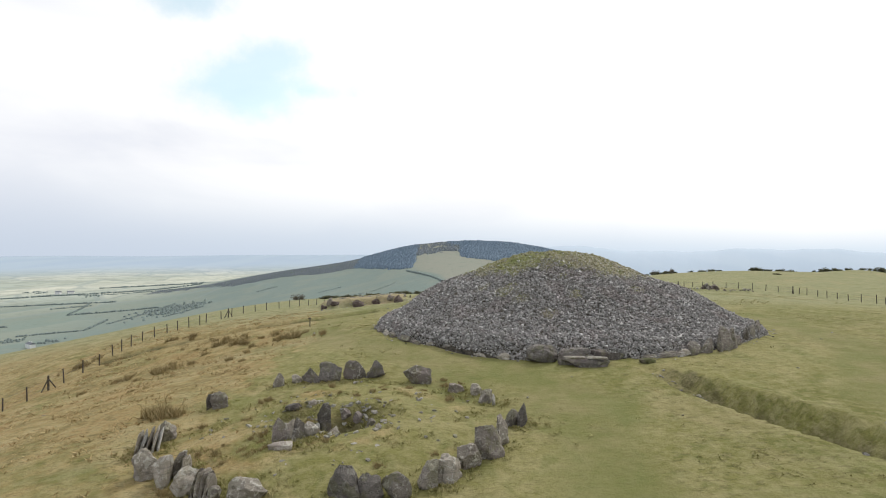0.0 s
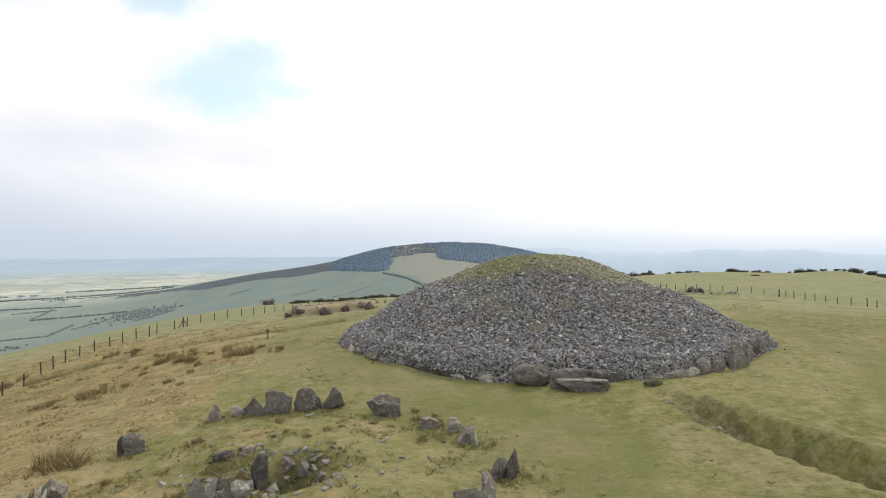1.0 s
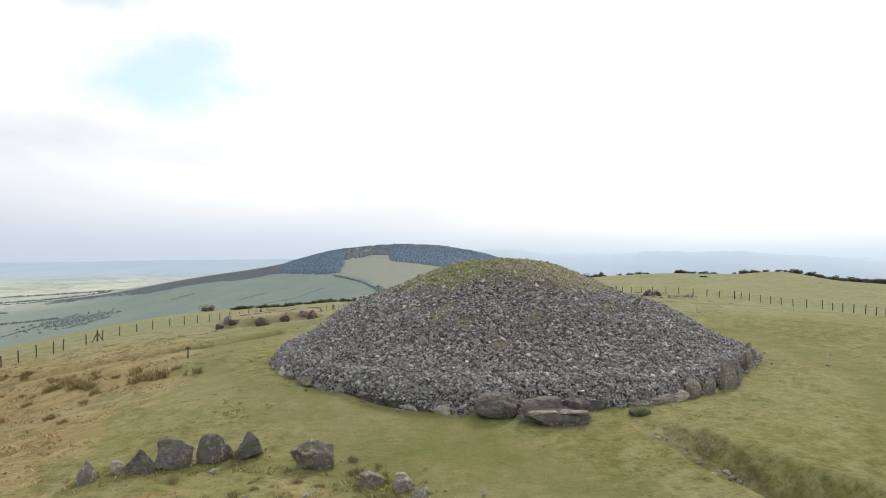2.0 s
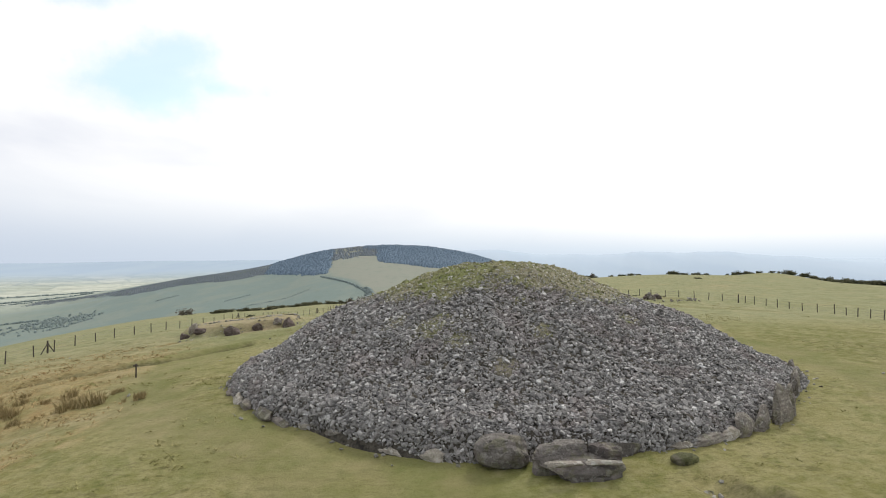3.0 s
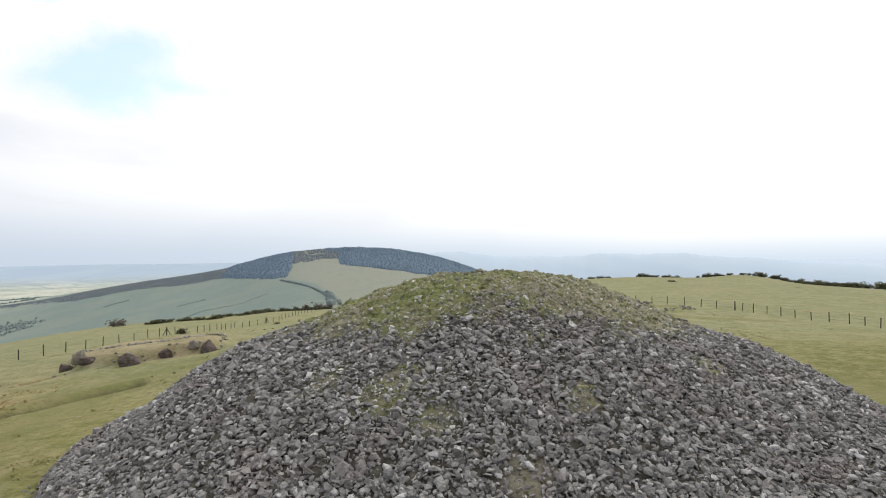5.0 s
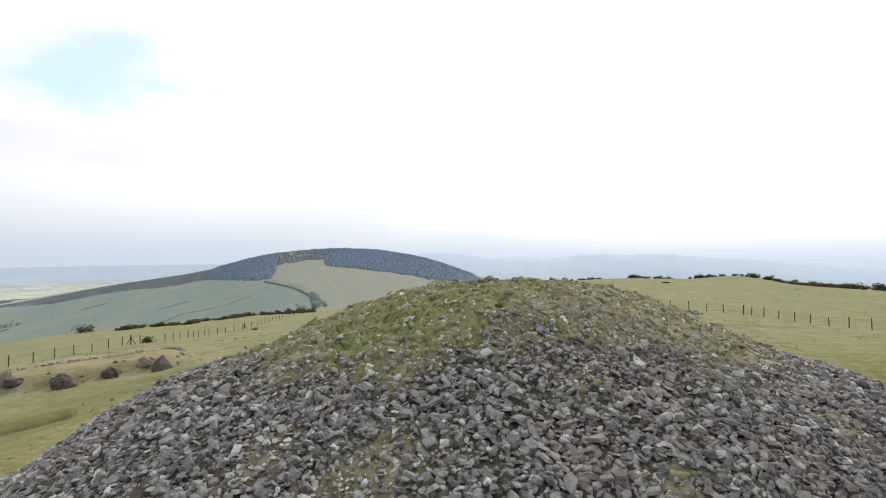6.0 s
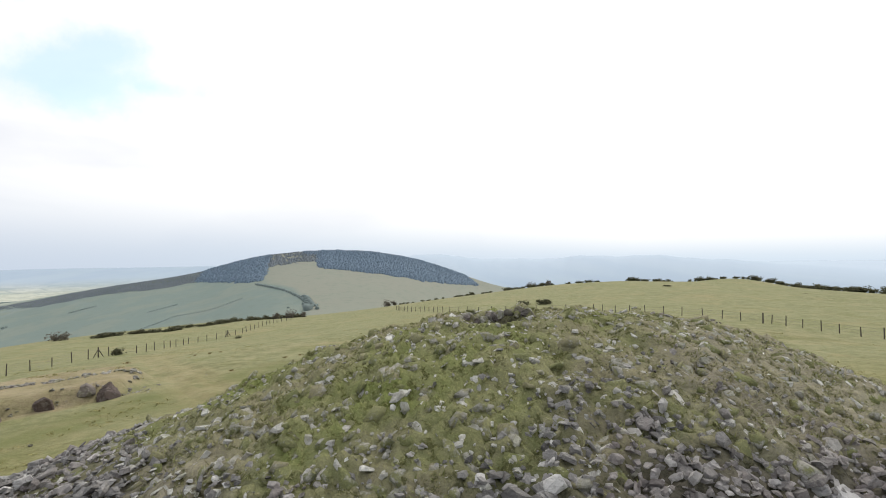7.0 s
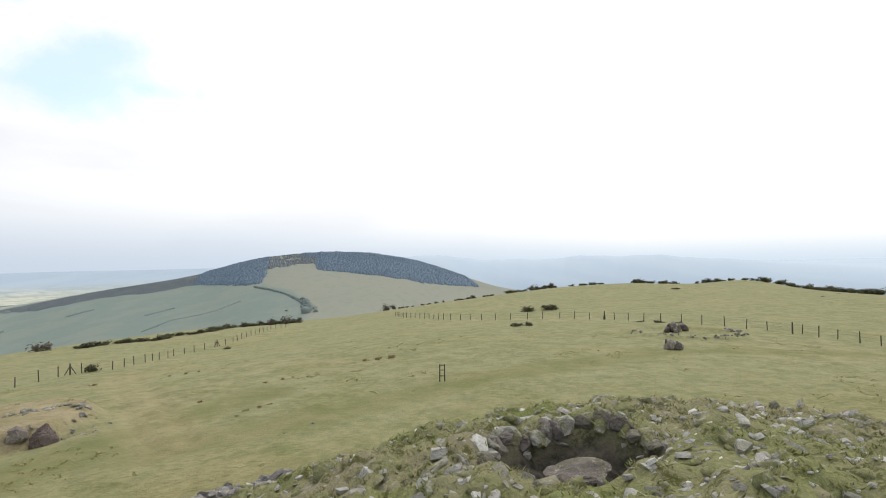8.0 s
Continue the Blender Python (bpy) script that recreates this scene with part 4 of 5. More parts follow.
def ring_of_stones():
    s = standing_stone
    thin = "thin split grey slab leaning in the stone ring"
    grey = "rounded grey boulder set in the stone ring"
    pale = "pale lichened kerb boulder of the stone ring"
    dark = "dark mossy boulder of the stone ring"
    up = "upright grey slab of the stone ring in grass"
    # the western side: leaning packs of split slabs between boulders
    for k in range(5):
        s(-14.9 + 0.21 * k, 26.75 + 0.08 * k, 0.9, 0.2, 1.15 + 0.12 * k - 0.03 * k * k, "ledge", (KERB_PALE, WHITE_EDGE, KERB)[k % 3], thin, turn=104 + 3 * k, tip=14)
    s(-14.2, 28.3, 1.1, 0.9, 1.0, "boulder", KERB, "brownish boulder beside split slabs of the ring", turn=-20)
    s(-13.0, 24.1, 1.4, 1.1, 1.35, "boulder", KERB_PALE, pale, turn=-25)
    s(-11.85, 23.35, 1.0, 0.9, 1.25, "block", KERB_PALE, pale, turn=-35)
    for k in range(3):
        s(-11.6 + 0.2 * k, 23.95 - 0.05 * k, 0.8, 0.19, 1.15 - 0.1 * k, "ledge", (KERB_PALE, KERB)[k % 2], thin, turn=62 + 8 * k, tip=14)
    s(-10.4, 22.3, 1.2, 1.0, 1.15, "boulder", KERB_PALE, grey, turn=-30)
    for k in range(4):
        s(-9.85 + 0.19 * k, 22.05 - 0.06 * k, 0.8, 0.18, 1.15 - 0.06 * k, "ledge", (KERB, KERB_PALE)[k % 2], thin, turn=64 + 5 * k, tip=12)
    s(-8.95, 21.55, 0.75, 0.7, 0.6, "boulder", KERB, grey)
    s(-7.45, 21.2, 1.7, 1.0, 0.85, "boulder", KERB_PALE, pale, turn=-8)
    # the near side, close set
    s(-3.75, 20.9, 1.4, 0.9, 1.22, "peak", KERB_DARK, "dark pointed boulder of the stone ring", turn=-6)
    s(-2.75, 20.8, 1.05, 0.8, 0.95, "boulder", KERB_DARK, dark, turn=5)
    s(-1.75, 20.8, 1.15, 0.9, 0.98, "boulder", KERB, pale, turn=8)
    s(-0.6, 21.6, 0.85, 0.75, 0.98, "block", KERB, "squat grey block of the stone ring", turn=20)
    s(0.22, 22.0, 1.15, 0.85, 1.0, "block", KERB_PALE, pale, turn=24)
    s(0.98, 22.95, 1.0, 0.85, 1.0, "block", KERB_PALE, "pale square block of the stone ring", turn=36)
    s(1.95, 23.85, 1.45, 0.85, 1.4, "block", KERB, "broad tall grey block of the stone ring", turn=22)
    s(2.75, 24.9, 0.95, 0.4, 1.42, "slab", KERB_PALE, up, turn=55, tip=-6)
    s(3.4, 27.3, 0.9, 0.7, 0.8, "boulder", KERB_DARK, dark, turn=40)
    s(3.9, 27.2, 0.65, 0.35, 1.1, "peak", KERB_DARK, "dark pointed slab of the stone ring", turn=50)
    s(2.8, 30.4, 0.6, 0.16, 0.62, "slab", WHITE_EDGE, "thin pale slab of the stone ring", turn=80)
    s(2.4, 30.9, 0.75, 0.6, 0.72, "block", KERB, grey, turn=50)
    s(1.9, 32.4, 0.8, 0.6, 0.6, "boulder", KERB_PALE, grey, turn=30)
    s(0.75, 33.0, 1.0, 0.6, 0.5, "boulder", KERB_PALE, "low pale lichened boulder of the stone ring", turn=10)
    # the far side
    s(-1.62, 34.9, 1.8, 0.9, 1.1, "block", KERB, "broad dark grey boulder of the stone ring", turn=6)
    s(-4.45, 36.2, 1.3, 0.5, 1.12, "peak", KERB_DARK, "dark triangular slab of the stone ring", turn=4)
    s(-5.8, 36.1, 1.5, 0.5, 1.2, "peak", KERB, "grey rounded triangular slab of the stone ring", turn=-4)
    s(-7.35, 36.1, 1.55, 0.8, 1.15, "ledge", KERB_DARK, "dark square block with a pale top edge", turn=3)
    s(-8.55, 35.8, 1.15, 0.5, 1.0, "peak", KERB_DARK, "dark leaning wedge of the stone ring", turn=8)
    s(-9.5, 36.0, 0.7, 0.5, 0.52, "boulder", KERB_PALE, "low pale lichened boulder of the stone ring")
    s(-10.55, 35.5, 0.75, 0.45, 0.9, "peak", KERB_PALE, "pointed pale grey stone of the ring", turn=10)
    s(-13.05, 32.3, 1.0, 0.6, 1.0, "block", KERB, "grey block with split side in rough grass", turn=14)
    s(-13.65, 32.3, 0.6, 0.15, 0.9, "slab", KERB_DARK, "thin dark slab beside a grey block", turn=66)
    g = "stones of the chamber"

    def c(x, y, w, d, h, style, material, label, turn, tip=0.0, lift=-0.12):
        s(x, y, w, d, h, style, material, label, turn, g, "chamber_stone", tip, lift)

    c(-5.92, 27.5, 0.7, 0.4, 1.3, "ledge", KERB_DARK, "dark upright slab of the open chamber", 5, 0.0, 0.1)
    c(-7.65, 25.85, 0.72, 0.4, 1.1, "slab", KERB, "upright grey slab of the open chamber", 12)
    c(-7.2, 25.95, 0.5, 0.3, 0.95, "slab", KERB_PALE, "upright grey slab of the open chamber", 50, 6)
    c(-6.8, 25.95, 0.7, 0.35, 0.95, "slab", KERB, "upright grey slab of the open chamber", 30, -10)
    c(-6.4, 26.4, 0.9, 0.6, 0.62, "boulder", KERB_PALE, "small pale block of the open chamber", 20)
    c(-7.36, 24.95, 1.1, 0.6, 0.32, "boulder", KERB_PALE, "flat pale slab lying in grass", 10)
    c(-6.25, 27.3, 0.36, 0.3, 0.4, "boulder", WHITE_EDGE, "small pale stone of the open chamber", 0)
    c(-5.4, 27.4, 0.6, 0.5, 0.5, "boulder", KERB_PALE, "squat grey stone of the open chamber", 10, 0.0, 0.05)
    c(-5.0, 28.25, 0.6, 0.4, 0.5, "block", KERB, "squat grey stone of the open chamber", 40, 0.0, 0.1)
    c(-4.35, 28.2, 0.6, 0.4, 0.5, "boulder", KERB_DARK, "mossy stone at the chamber's end", 60)
    c(-3.6, 27.6, 0.5, 0.4, 0.4, "boulder", KERB_DARK, "mossy stone at the chamber's end", 80)
    c(-7.9, 29.2, 0.9, 0.5, 0.28, "boulder", KERB_DARK, "half-buried mossy stone in a dug bank", 10)
    c(-7.0, 29.6, 0.55, 0.4, 0.22, "boulder", KERB_PALE, "half-buried mossy stone in a dug bank", 40)


ring_of_stones()


def kerb_stones():
    def s(x, y, w, d, h, style, material, label, turn, tip=0.0, lift=-0.12):
        standing_stone(x, y, w, d, h, style, material, label, turn, KERB_GROUP, "kerb_stone", tip, lift)

    s(6.95, 38.85, 2.15, 1.5, 1.2, "round", KERB_DARK, "great rounded grey boulder at the cairn's foot", -14)
    s(9.6, 37.3, 3.3, 1.2, 0.72, "ledge", KERB_DARK, "broad low seat-like slab with a dark face", -7)
    s(8.8, 36.95, 1.5, 0.35, 0.07, "ledge", KERB_PALE, "thin pale split edge lying on the seat stone", -3, 3, 0.55)
    s(10.3, 36.85, 1.4, 0.3, 0.06, "ledge", KERB_PALE, "thin pale split edge lying on the seat stone", -12, 3, 0.54)
    s(9.0, 38.0, 2.3, 1.1, 1.05, "ledge", KERB_DARK, "dark split slab behind the seat-like stone", -5, 6)
    s(10.75, 37.75, 1.3, 1.0, 0.98, "ledge", KERB_DARK, "smaller dark slab behind the seat-like stone", -18, 8)
    s(13.9, 37.6, 1.15, 0.75, 0.34, "round", SOD, "low mossy sod-covered stone at the ditch's end", 10)
    s(12.2, 38.75, 1.5, 0.5, 0.5, "block", KERB_DARK, "low dark kerb slab under the cairn's rubble", 8)
    s(13.3, 39.1, 1.2, 0.5, 0.45, "block", KERB, "low dark kerb slab under the cairn's rubble", 14)
    upright = "upright purplish-grey kerb slab of the cairn"
    s(18.15, 39.6, 1.15, 0.5, 0.95, "slab", KERB, upright, 18, -6)
    s(19.15, 39.95, 1.2, 0.5, 1.05, "slab", KERB, upright, 22, -6)
    s(20.75, 40.8, 1.35, 0.6, 1.8, "slab", KERB, "tall purplish-grey kerb slab of the cairn", 24)
    s(21.75, 41.4, 0.95, 0.5, 1.55, "slab", KERB, "tall purplish-grey kerb slab of the cairn", 36)
    s(22.5, 42.3, 1.0, 0.5, 0.75, "block", KERB, "low purplish-grey kerb slab of the cairn", 40)
    s(24.1, 43.9, 1.1, 0.5, 1.1, "slab", KERB, upright, 46)
    s(25.2, 45.0, 1.2, 0.5, 1.15, "slab", KERB, upright, 48)
    s(26.2, 46.1, 1.1, 0.5, 1.1, "slab", KERB, upright, 54)
    s(27.0, 47.4, 1.2, 0.5, 1.1, "slab", KERB, upright, 60)
    r = random.Random(5)
    for a in (158, 163, 168, 198, 206, 211.5, 217.5, 223, 229, 234, 240, 246, 252, 259, 267, 275, 284):
        aa = radians(a + r.uniform(-1, 1))
        d = float(foot(np.array(aa))) - 0.05
        x, y = CX + d * math.sin(aa), CY + d * math.cos(aa)
        s(x, y, r.uniform(1.1, 2.1), r.uniform(0.45, 0.7), r.uniform(0.26, 0.48), "boulder" if r.random() < 0.35 else "block", KERB if r.random() < 0.75 else KERB_PALE,
          "low weathered kerb stone under the cairn's rubble", 180 - math.degrees(aa), r.uniform(-6, 6), -0.15)
    g = "blocks of the ruined platform"

    def b(x, y, w, d, h, style, material, label, turn):
        standing_stone(x, y + 0.6, w, d, h, style, material, label, turn, g, "platform_stone", 0.0, -0.25)

    b(-12.5, 80.9, 1.75, 0.8, 1.2, "block", BROWN_STONE, "dark brown square block in a grassy scarp", 4)
    b(-10.15, 82.5, 1.3, 0.8, 1.05, "boulder", BROWN_STONE, "dark brown boulder in a grassy scarp", -8)
    b(-8.1, 83.7, 1.1, 0.7, 0.85, "boulder", KERB, "grey leaning boulder beside a brown block", 30)
    b(-6.85, 83.9, 1.4, 0.9, 1.2, "block", BROWN_STONE, "reddish-brown block at the platform's corner", 22)
    b(-17.1, 83.0, 1.2, 0.4, 1.2, "slab", KERB_PALE, "pale leaning slab beside dark stones", 50)
    b(-17.9, 82.6, 1.1, 0.8, 0.8, "boulder", BROWN_STONE, "dark stone among grass at the platform", 20)
    b(-16.2, 82.2, 1.4, 0.8, 0.7, "boulder", BROWN_STONE, "low dark stone among grass at the platform", 0)


kerb_stones()


def loose_stones():
    """Small stones lying about in the turf."""
    r = random.Random(11)
    spots = []
    rim = ((-17.5, 87.6), (-15.0, 88.8), (-12.0, 88.4), (-10.0, 89.5), (-7.8, 90.0), (-6.4, 89.2), (-5.9, 87.6))
    for x, y in walk_line(rim, 0.16):   # a broken row of stones across the platform
        spots.append((x + r.gauss(0, 0.3), y + r.gauss(0, 0.3), r.uniform(0.15, 0.6)))
    for x, y in walk_line(((-17.5, 81.0), (-13.0, 82.3), (-5.5, 85.6)), 0.25):   # in the scarp between its blocks
        spots.append((x + r.gauss(0, 0.4), y + r.gauss(0, 0.4), r.uniform(0.12, 0.4)))
    for k in range(16):
        spots.append((-5.4 + r.uniform(-0.8, 1.0), 85.6 + r.uniform(-1, 2), r.uniform(0.15, 0.35)))
    for k in range(150):   # inside the ring
        a, d = r.uniform(0, 6.28), r.uniform(0.8, 7)
        spots.append((RX + d * math.cos(a), RY + 1.5 + d * math.sin(a), r.uniform(0.08, 0.3)))
    for k in range(110):  # rubble round the open chamber
        a, d = r.uniform(0, 6.28), abs(r.gauss(1.5, 0.5))
        spots.append((-5.6 + 1.7 * d * math.cos(a), 27.7 + 0.95 * d * math.sin(a), r.uniform(0.1, 0.42)))
    for k in range(46):   # in the ditch
        s = min(r.uniform(0.1, 0.95), r.uniform(0.1, 0.95))
        n = len(DITCH) - 1
        i = int(s * n)
        f = s * n - i
        spots.append((DITCH[i][0] * (1 - f) + DITCH[i + 1][0] * f + r.uniform(-0.6, 0.6), DITCH[i][1] * (1 - f) + DITCH[i + 1][1] * f + r.uniform(-0.3, 0.3), r.uniform(0.15, 0.42)))
    for k in range(60):   # over the grass
        spots.append((r.uniform(-35, 34), r.uniform(14, 90), r.uniform(0.1, 0.28)))
    spots = [s for s in spots if math.hypot(s[0] - CX, s[1] - CY) > 18.3]
    for k in range(150):   # rolled down from the cairn
        a = r.uniform(0, 6.28)
        d = float(foot(np.array(a))) + abs(r.gauss(0, 0.4))
        spots.append((CX + d * math.sin(a), CY + d * math.cos(a), r.uniform(0.08, 0.28)))
    x, y, size = (np.array(v) for v in zip(*spots))
    up = np.tile([0.0, 0.0, 1.0], (len(x), 1))
    ob = scatter_rocks("loose_stones", x, y, ground_z(x, y) + size * 0.04, up, size * 1.15, 0.3, TURF_STONE, None)
    tagged(ob, "small pale stones scattered in the turf", "stones", kind="stuff")


loose_stones()


def ruined_cairn():
    """A heap of slabs in the field with a low bank of stones round it."""
    thing = tagged(new("ruined_cairn"), "small ruined heap of dark grey slabs in the pasture", "cairn")
    bx, by = QX, QY
    thing.location = (bx, by, zat(bx, by))
    r = random.Random(21)
    heap = []
    # the slabs of the open chamber, then a second heap on the side towards the great cairn
    for ox, oy, wide, tall, count in ((-0.6, 2.0, 1.1, 1.1, 11), (1.6, 2.6, 0.8, 0.9, 6), (-10.4, -11.4, 0.6, 0.8, 10)):
        for k in range(count):
            x, y = r.gauss(0, wide * 0.55), r.gauss(0, wide * 0.4)
            up = max(0.0, tall * (1 - math.hypot(x, y) / wide)) * r.uniform(0.2, 0.7)
            heap.append((ox + x, oy + y, r.uniform(0.6, 1.2), r.uniform(0.45, 1.0), up))
    for k in range(40):
        a = radians(r.uniform(85, 290))
        d = 6.2 + r.gauss(0, 0.35)
        heap.append((d * math.sin(a), d * math.cos(a), r.uniform(0.25, 0.6), r.uniform(0.14, 0.3), 0))
    for k, (x, y, w, h, up) in enumerate(heap):
        ob = part("slab", stone_bm(w, w * r.uniform(0.4, 0.8), h, 700 + k, r.choice(("block", "boulder", "slab")), 4), (KERB_DARK, KERB, KERB, BROWN_STONE)[k % 4] if k < 27 else (KERB, TURF_STONE)[k % 2], thing)
        ob.matrix_local = pose(x, y, zat(bx + x, by + y) - thing.location.z - 0.1 + up, r.uniform(-24, 24), r.uniform(-24, 24), r.uniform(0, 180))


ruined_cairn()

# ---- fences ----


def post_bm(h=1.25, r=0.065):
    bm = bmesh.new()
    bmesh.ops.create_cone(bm, cap_ends=True, segments=8, radius1=r, radius2=r * 0.88, depth=h + 0.35)
    for v in bm.verts:
        v.co.z += (h + 0.35) / 2 - 0.35
        v.co.x += 0.012 * math.sin(v.co.z * 7)
    tops = [e for e in bm.edges if all(v.co.z > h - 0.02 for v in e.verts)]
    bmesh.ops.bevel(bm, geom=tops, offset=0.012, segments=1, affect="EDGES")
    return bm


def bar_bm(a, b, r, sides=5):
    """A round bar between two points."""
    a, b = Vector(a), Vector(b)
    bm = bmesh.new()
    bmesh.ops.create_cone(bm, cap_ends=True, segments=sides, radius1=r, radius2=r, depth=(b - a).length)
    m = Matrix.Translation((a + b) / 2) @ (b - a).to_track_quat("Z", "Y").to_matrix().to_4x4()
    bmesh.ops.transform(bm, matrix=m, verts=bm.verts)
    return bm


def fence(spots, braces, label, seed):
    """Posts on the given spots, strainer posts with struts, and three wires."""
    r = random.Random(seed)
    x0, y0 = spots[0]
    thing = tagged(new("fence"), label, "fence", "field fences")
    thing.location = (x0, y0, zat(x0, y0))
    off = thing.location.copy()
    proto = None
    for x, y in spots:
        if any(math.hypot(x - b[0], y - b[1]) < 0.9 for b in braces):
            continue
        if proto is None:
            proto = ob = part("post", post_bm(), WOOD, thing)
        else:
            ob = new("post", proto.data)
            ob.parent = thing
        big = 1.0 + r.uniform(-0.1, 0.14)
        x, y = x + r.uniform(-0.12, 0.12), y + r.uniform(-0.12, 0.12)
        ob.matrix_local = pose(x - off.x, y - off.y, zat(x, y) - off.z, r.uniform(-3, 3), r.uniform(-3, 3), r.uniform(0, 360)) @ Matrix.Diagonal((1, 1, big, 1))
    for bx, by, dx, dy in braces:
        z = zat(bx, by)
        b = Vector((bx, by, z)) - off
        ob = part("strainer_post", post_bm(1.45, 0.1), WOOD, thing)
        ob.location = b
        for s in (-1, 1):
            ex, ey = bx + s * dx * 0.5 + 0.3 * s, by + s * dy * 0.5
            part("strut", bar_bm(b + Vector((0, 0, 1.15)), Vector((ex, ey, zat(ex, ey) - 0.05)) - off, 0.055, 7), WOOD, thing)
    for h in (0.35, 0.75, 1.12):
        verts, faces = [], []
        for x, y in spots:
            z = zat(x, y) + h
            k = len(verts)
            for c in range(3):
                a = 2.1 * c
                verts.append((x - off.x, y - off.y + 0.007 * math.cos(a), z - off.z + 0.007 * math.sin(a)))
            if k:
                for c in range(3):
                    faces.append((k - 3 + c, k - 3 + (c + 1) % 3, k + (c + 1) % 3, k + c))
        sheet("wire", verts, faces, WIRE, thing)
    return thing


fence(walk_line(((-39.6, 40), (-39.0, 48.0), (-38.6, 50.4), (-38.0, 52.6), (-37.8, 55.2), (-37.4, 57.6), (-37.2, 60.0), (-36.9, 62.2), (-37.3, 64.6), (-37.5, 67.0), (-37.2, 69.4), (-36.2, 72.4), (-35.5, 76.3), (-34.8, 79.5)), 2.2),
      ((-38.1, 53.3, 0.15, 1.1),), "weathered wooden post and wire fence along the hill's brow", 3)
fence(walk_line(((-34.6, 80.4), (-33.8, 83.5), (-33.6, 85.6), (-33.4, 88.4), (-32.0, 96), (-27.6, 110), (-22.4, 131.5), (-18.0, 133.0), (-16.8, 143.5), (-15.5, 158.5), (-11.5, 170), (-8.0, 177), (-4.8, 194.7), (-1.0, 211.7), (3.2, 223)), 3.6),
      ((-33.5, 86.2, 0.3, 1.1), (-22.4, 131.6, 0.4, 1.1), (-10.2, 173.0, 0.4, 1.1)), "weathered wooden post and wire fence across the brow", 6)
fence(walk_line(((54, 48), (60, 62), (66, 75), (69.8, 87.5)), 2.6) + [(70.3, 89.5), (69.5, 91.7), (69.0, 93.9), (69.1, 96.8), (68.8, 99.0), (69.1, 102.0), (68.4, 103.6), (68.6, 106.2), (67.7, 107.1), (66.6, 109.6), (65.4, 112.0), (64.2, 114.6), (62.7, 117.4)]
      + walk_line(((61.6, 120.4), (60.1, 124.3), (58.0, 130.0), (56.7, 137.8), (53.5, 143.5), (50.2, 146), (43.7, 147.7), (40, 152), (36.4, 160.7), (34.3, 176.8), (32.3, 189.4), (33, 206)), 3.1),
      ((67.7, 106.8, 0.0, 0.5), (57.4, 134.7, 0.5, 1.1)), "weathered wooden post and wire fence across the pasture", 4)


def marker_post():
    thing = tagged(new("marker_post"), "short dark wooden marker post with a small plate", "post")
    thing.location = (-14.7, 61.0, zat(-14.7, 61.0))
    part("post", post_bm(0.95, 0.06), WOOD, thing)
    bm = bmesh.new()
    bmesh.ops.create_cube(bm, size=1.0)
    bmesh.ops.scale(bm, vec=(0.34, 0.035, 0.12), verts=bm.verts)
    bmesh.ops.translate(bm, vec=(0.0, -0.09, 0.82), verts=bm.verts)
    bmesh.ops.bevel(bm, geom=bm.edges[:], offset=0.008, segments=1, affect="EDGES")
    part("plate", bm, WOOD, thing)


def post_frame():
    """Two uprights joined by rails."""
    x, y = 16.9, 88.8
    thing = tagged(new("post_frame"), "narrow dark wooden frame of two posts and rails", "post")
    thing.location = (x, y, zat(x, y))
    thing.rotation_euler.z = radians(-14)
    for s in (-0.18, 0.18):
        ob = part("post", post_bm(1.2, 0.045), WOOD, thing)
        ob.location.x = s
    for h in (0.35, 0.78, 1.14):
        part("rail", bar_bm((-0.18, 0, h), (0.18, 0, h), 0.032, 6), WOOD, thing)


marker_post()
post_frame()



# ---- bushes, trees and hedges ----


def leaf_cloud(count, radii, leaf, seed, lumps=6):
    """A crown of many small leaf clumps with an uneven outline."""
    g = np.random.default_rng(seed)
    centres = g.normal(0, 0.42, (lumps, 3)) * radii
    centres[:, 2] = np.abs(centres[:, 2]) * 0.9 + radii[2] * 0.35
    own = g.integers(0, lumps, count)
    p = centres[own] + g.normal(0, 0.3, (count, 3)) * radii * g.uniform(0.5, 1.1, (lumps, 1))[own]
    p[:, 2] = np.abs(p[:, 2])
    a, b = g.normal(size=(count, 3)), g.normal(size=(count, 3))
    a /= np.linalg.norm(a, axis=1, keepdims=True)
    b -= a * (a * b).sum(1, keepdims=True)
    b /= np.linalg.norm(b, axis=1, keepdims=True)
    s = leaf * g.uniform(0.6, 1.4, (count, 1))
    v = np.stack([p - a * s, p + b * s * 0.55, p + a * s, p - b * s * 0.55], 1).reshape(-1, 3)
    return v, np.arange(count * 4).reshape(-1, 4)


def bush_proto(name, label, material, radii, leaves, leaf, seed, stem=0.3, lumps=6):
    thing = tagged(new(name), label, "bush")
    bm = bmesh.new()
    r = random.Random(seed)
    for k in range(4):
        b2 = bar_bm((r.uniform(-0.1, 0.1), r.uniform(-0.1, 0.1), -0.2), (r.uniform(-0.4, 0.4) * radii[0], r.uniform(-0.4, 0.4) * radii[1], radii[2] * 0.8), 0.05, 5)
        me = bpy.data.meshes.new("tmp")
        b2.to_mesh(me)
        b2.free()
        bm.from_mesh(me)
        bpy.data.meshes.remove(me)
    part("stem", bm, SCRUB, thing)
    v, f = leaf_cloud(leaves, np.array(radii), leaf, seed, lumps)
    sheet("crown", v, f, material, thing)
    return thing


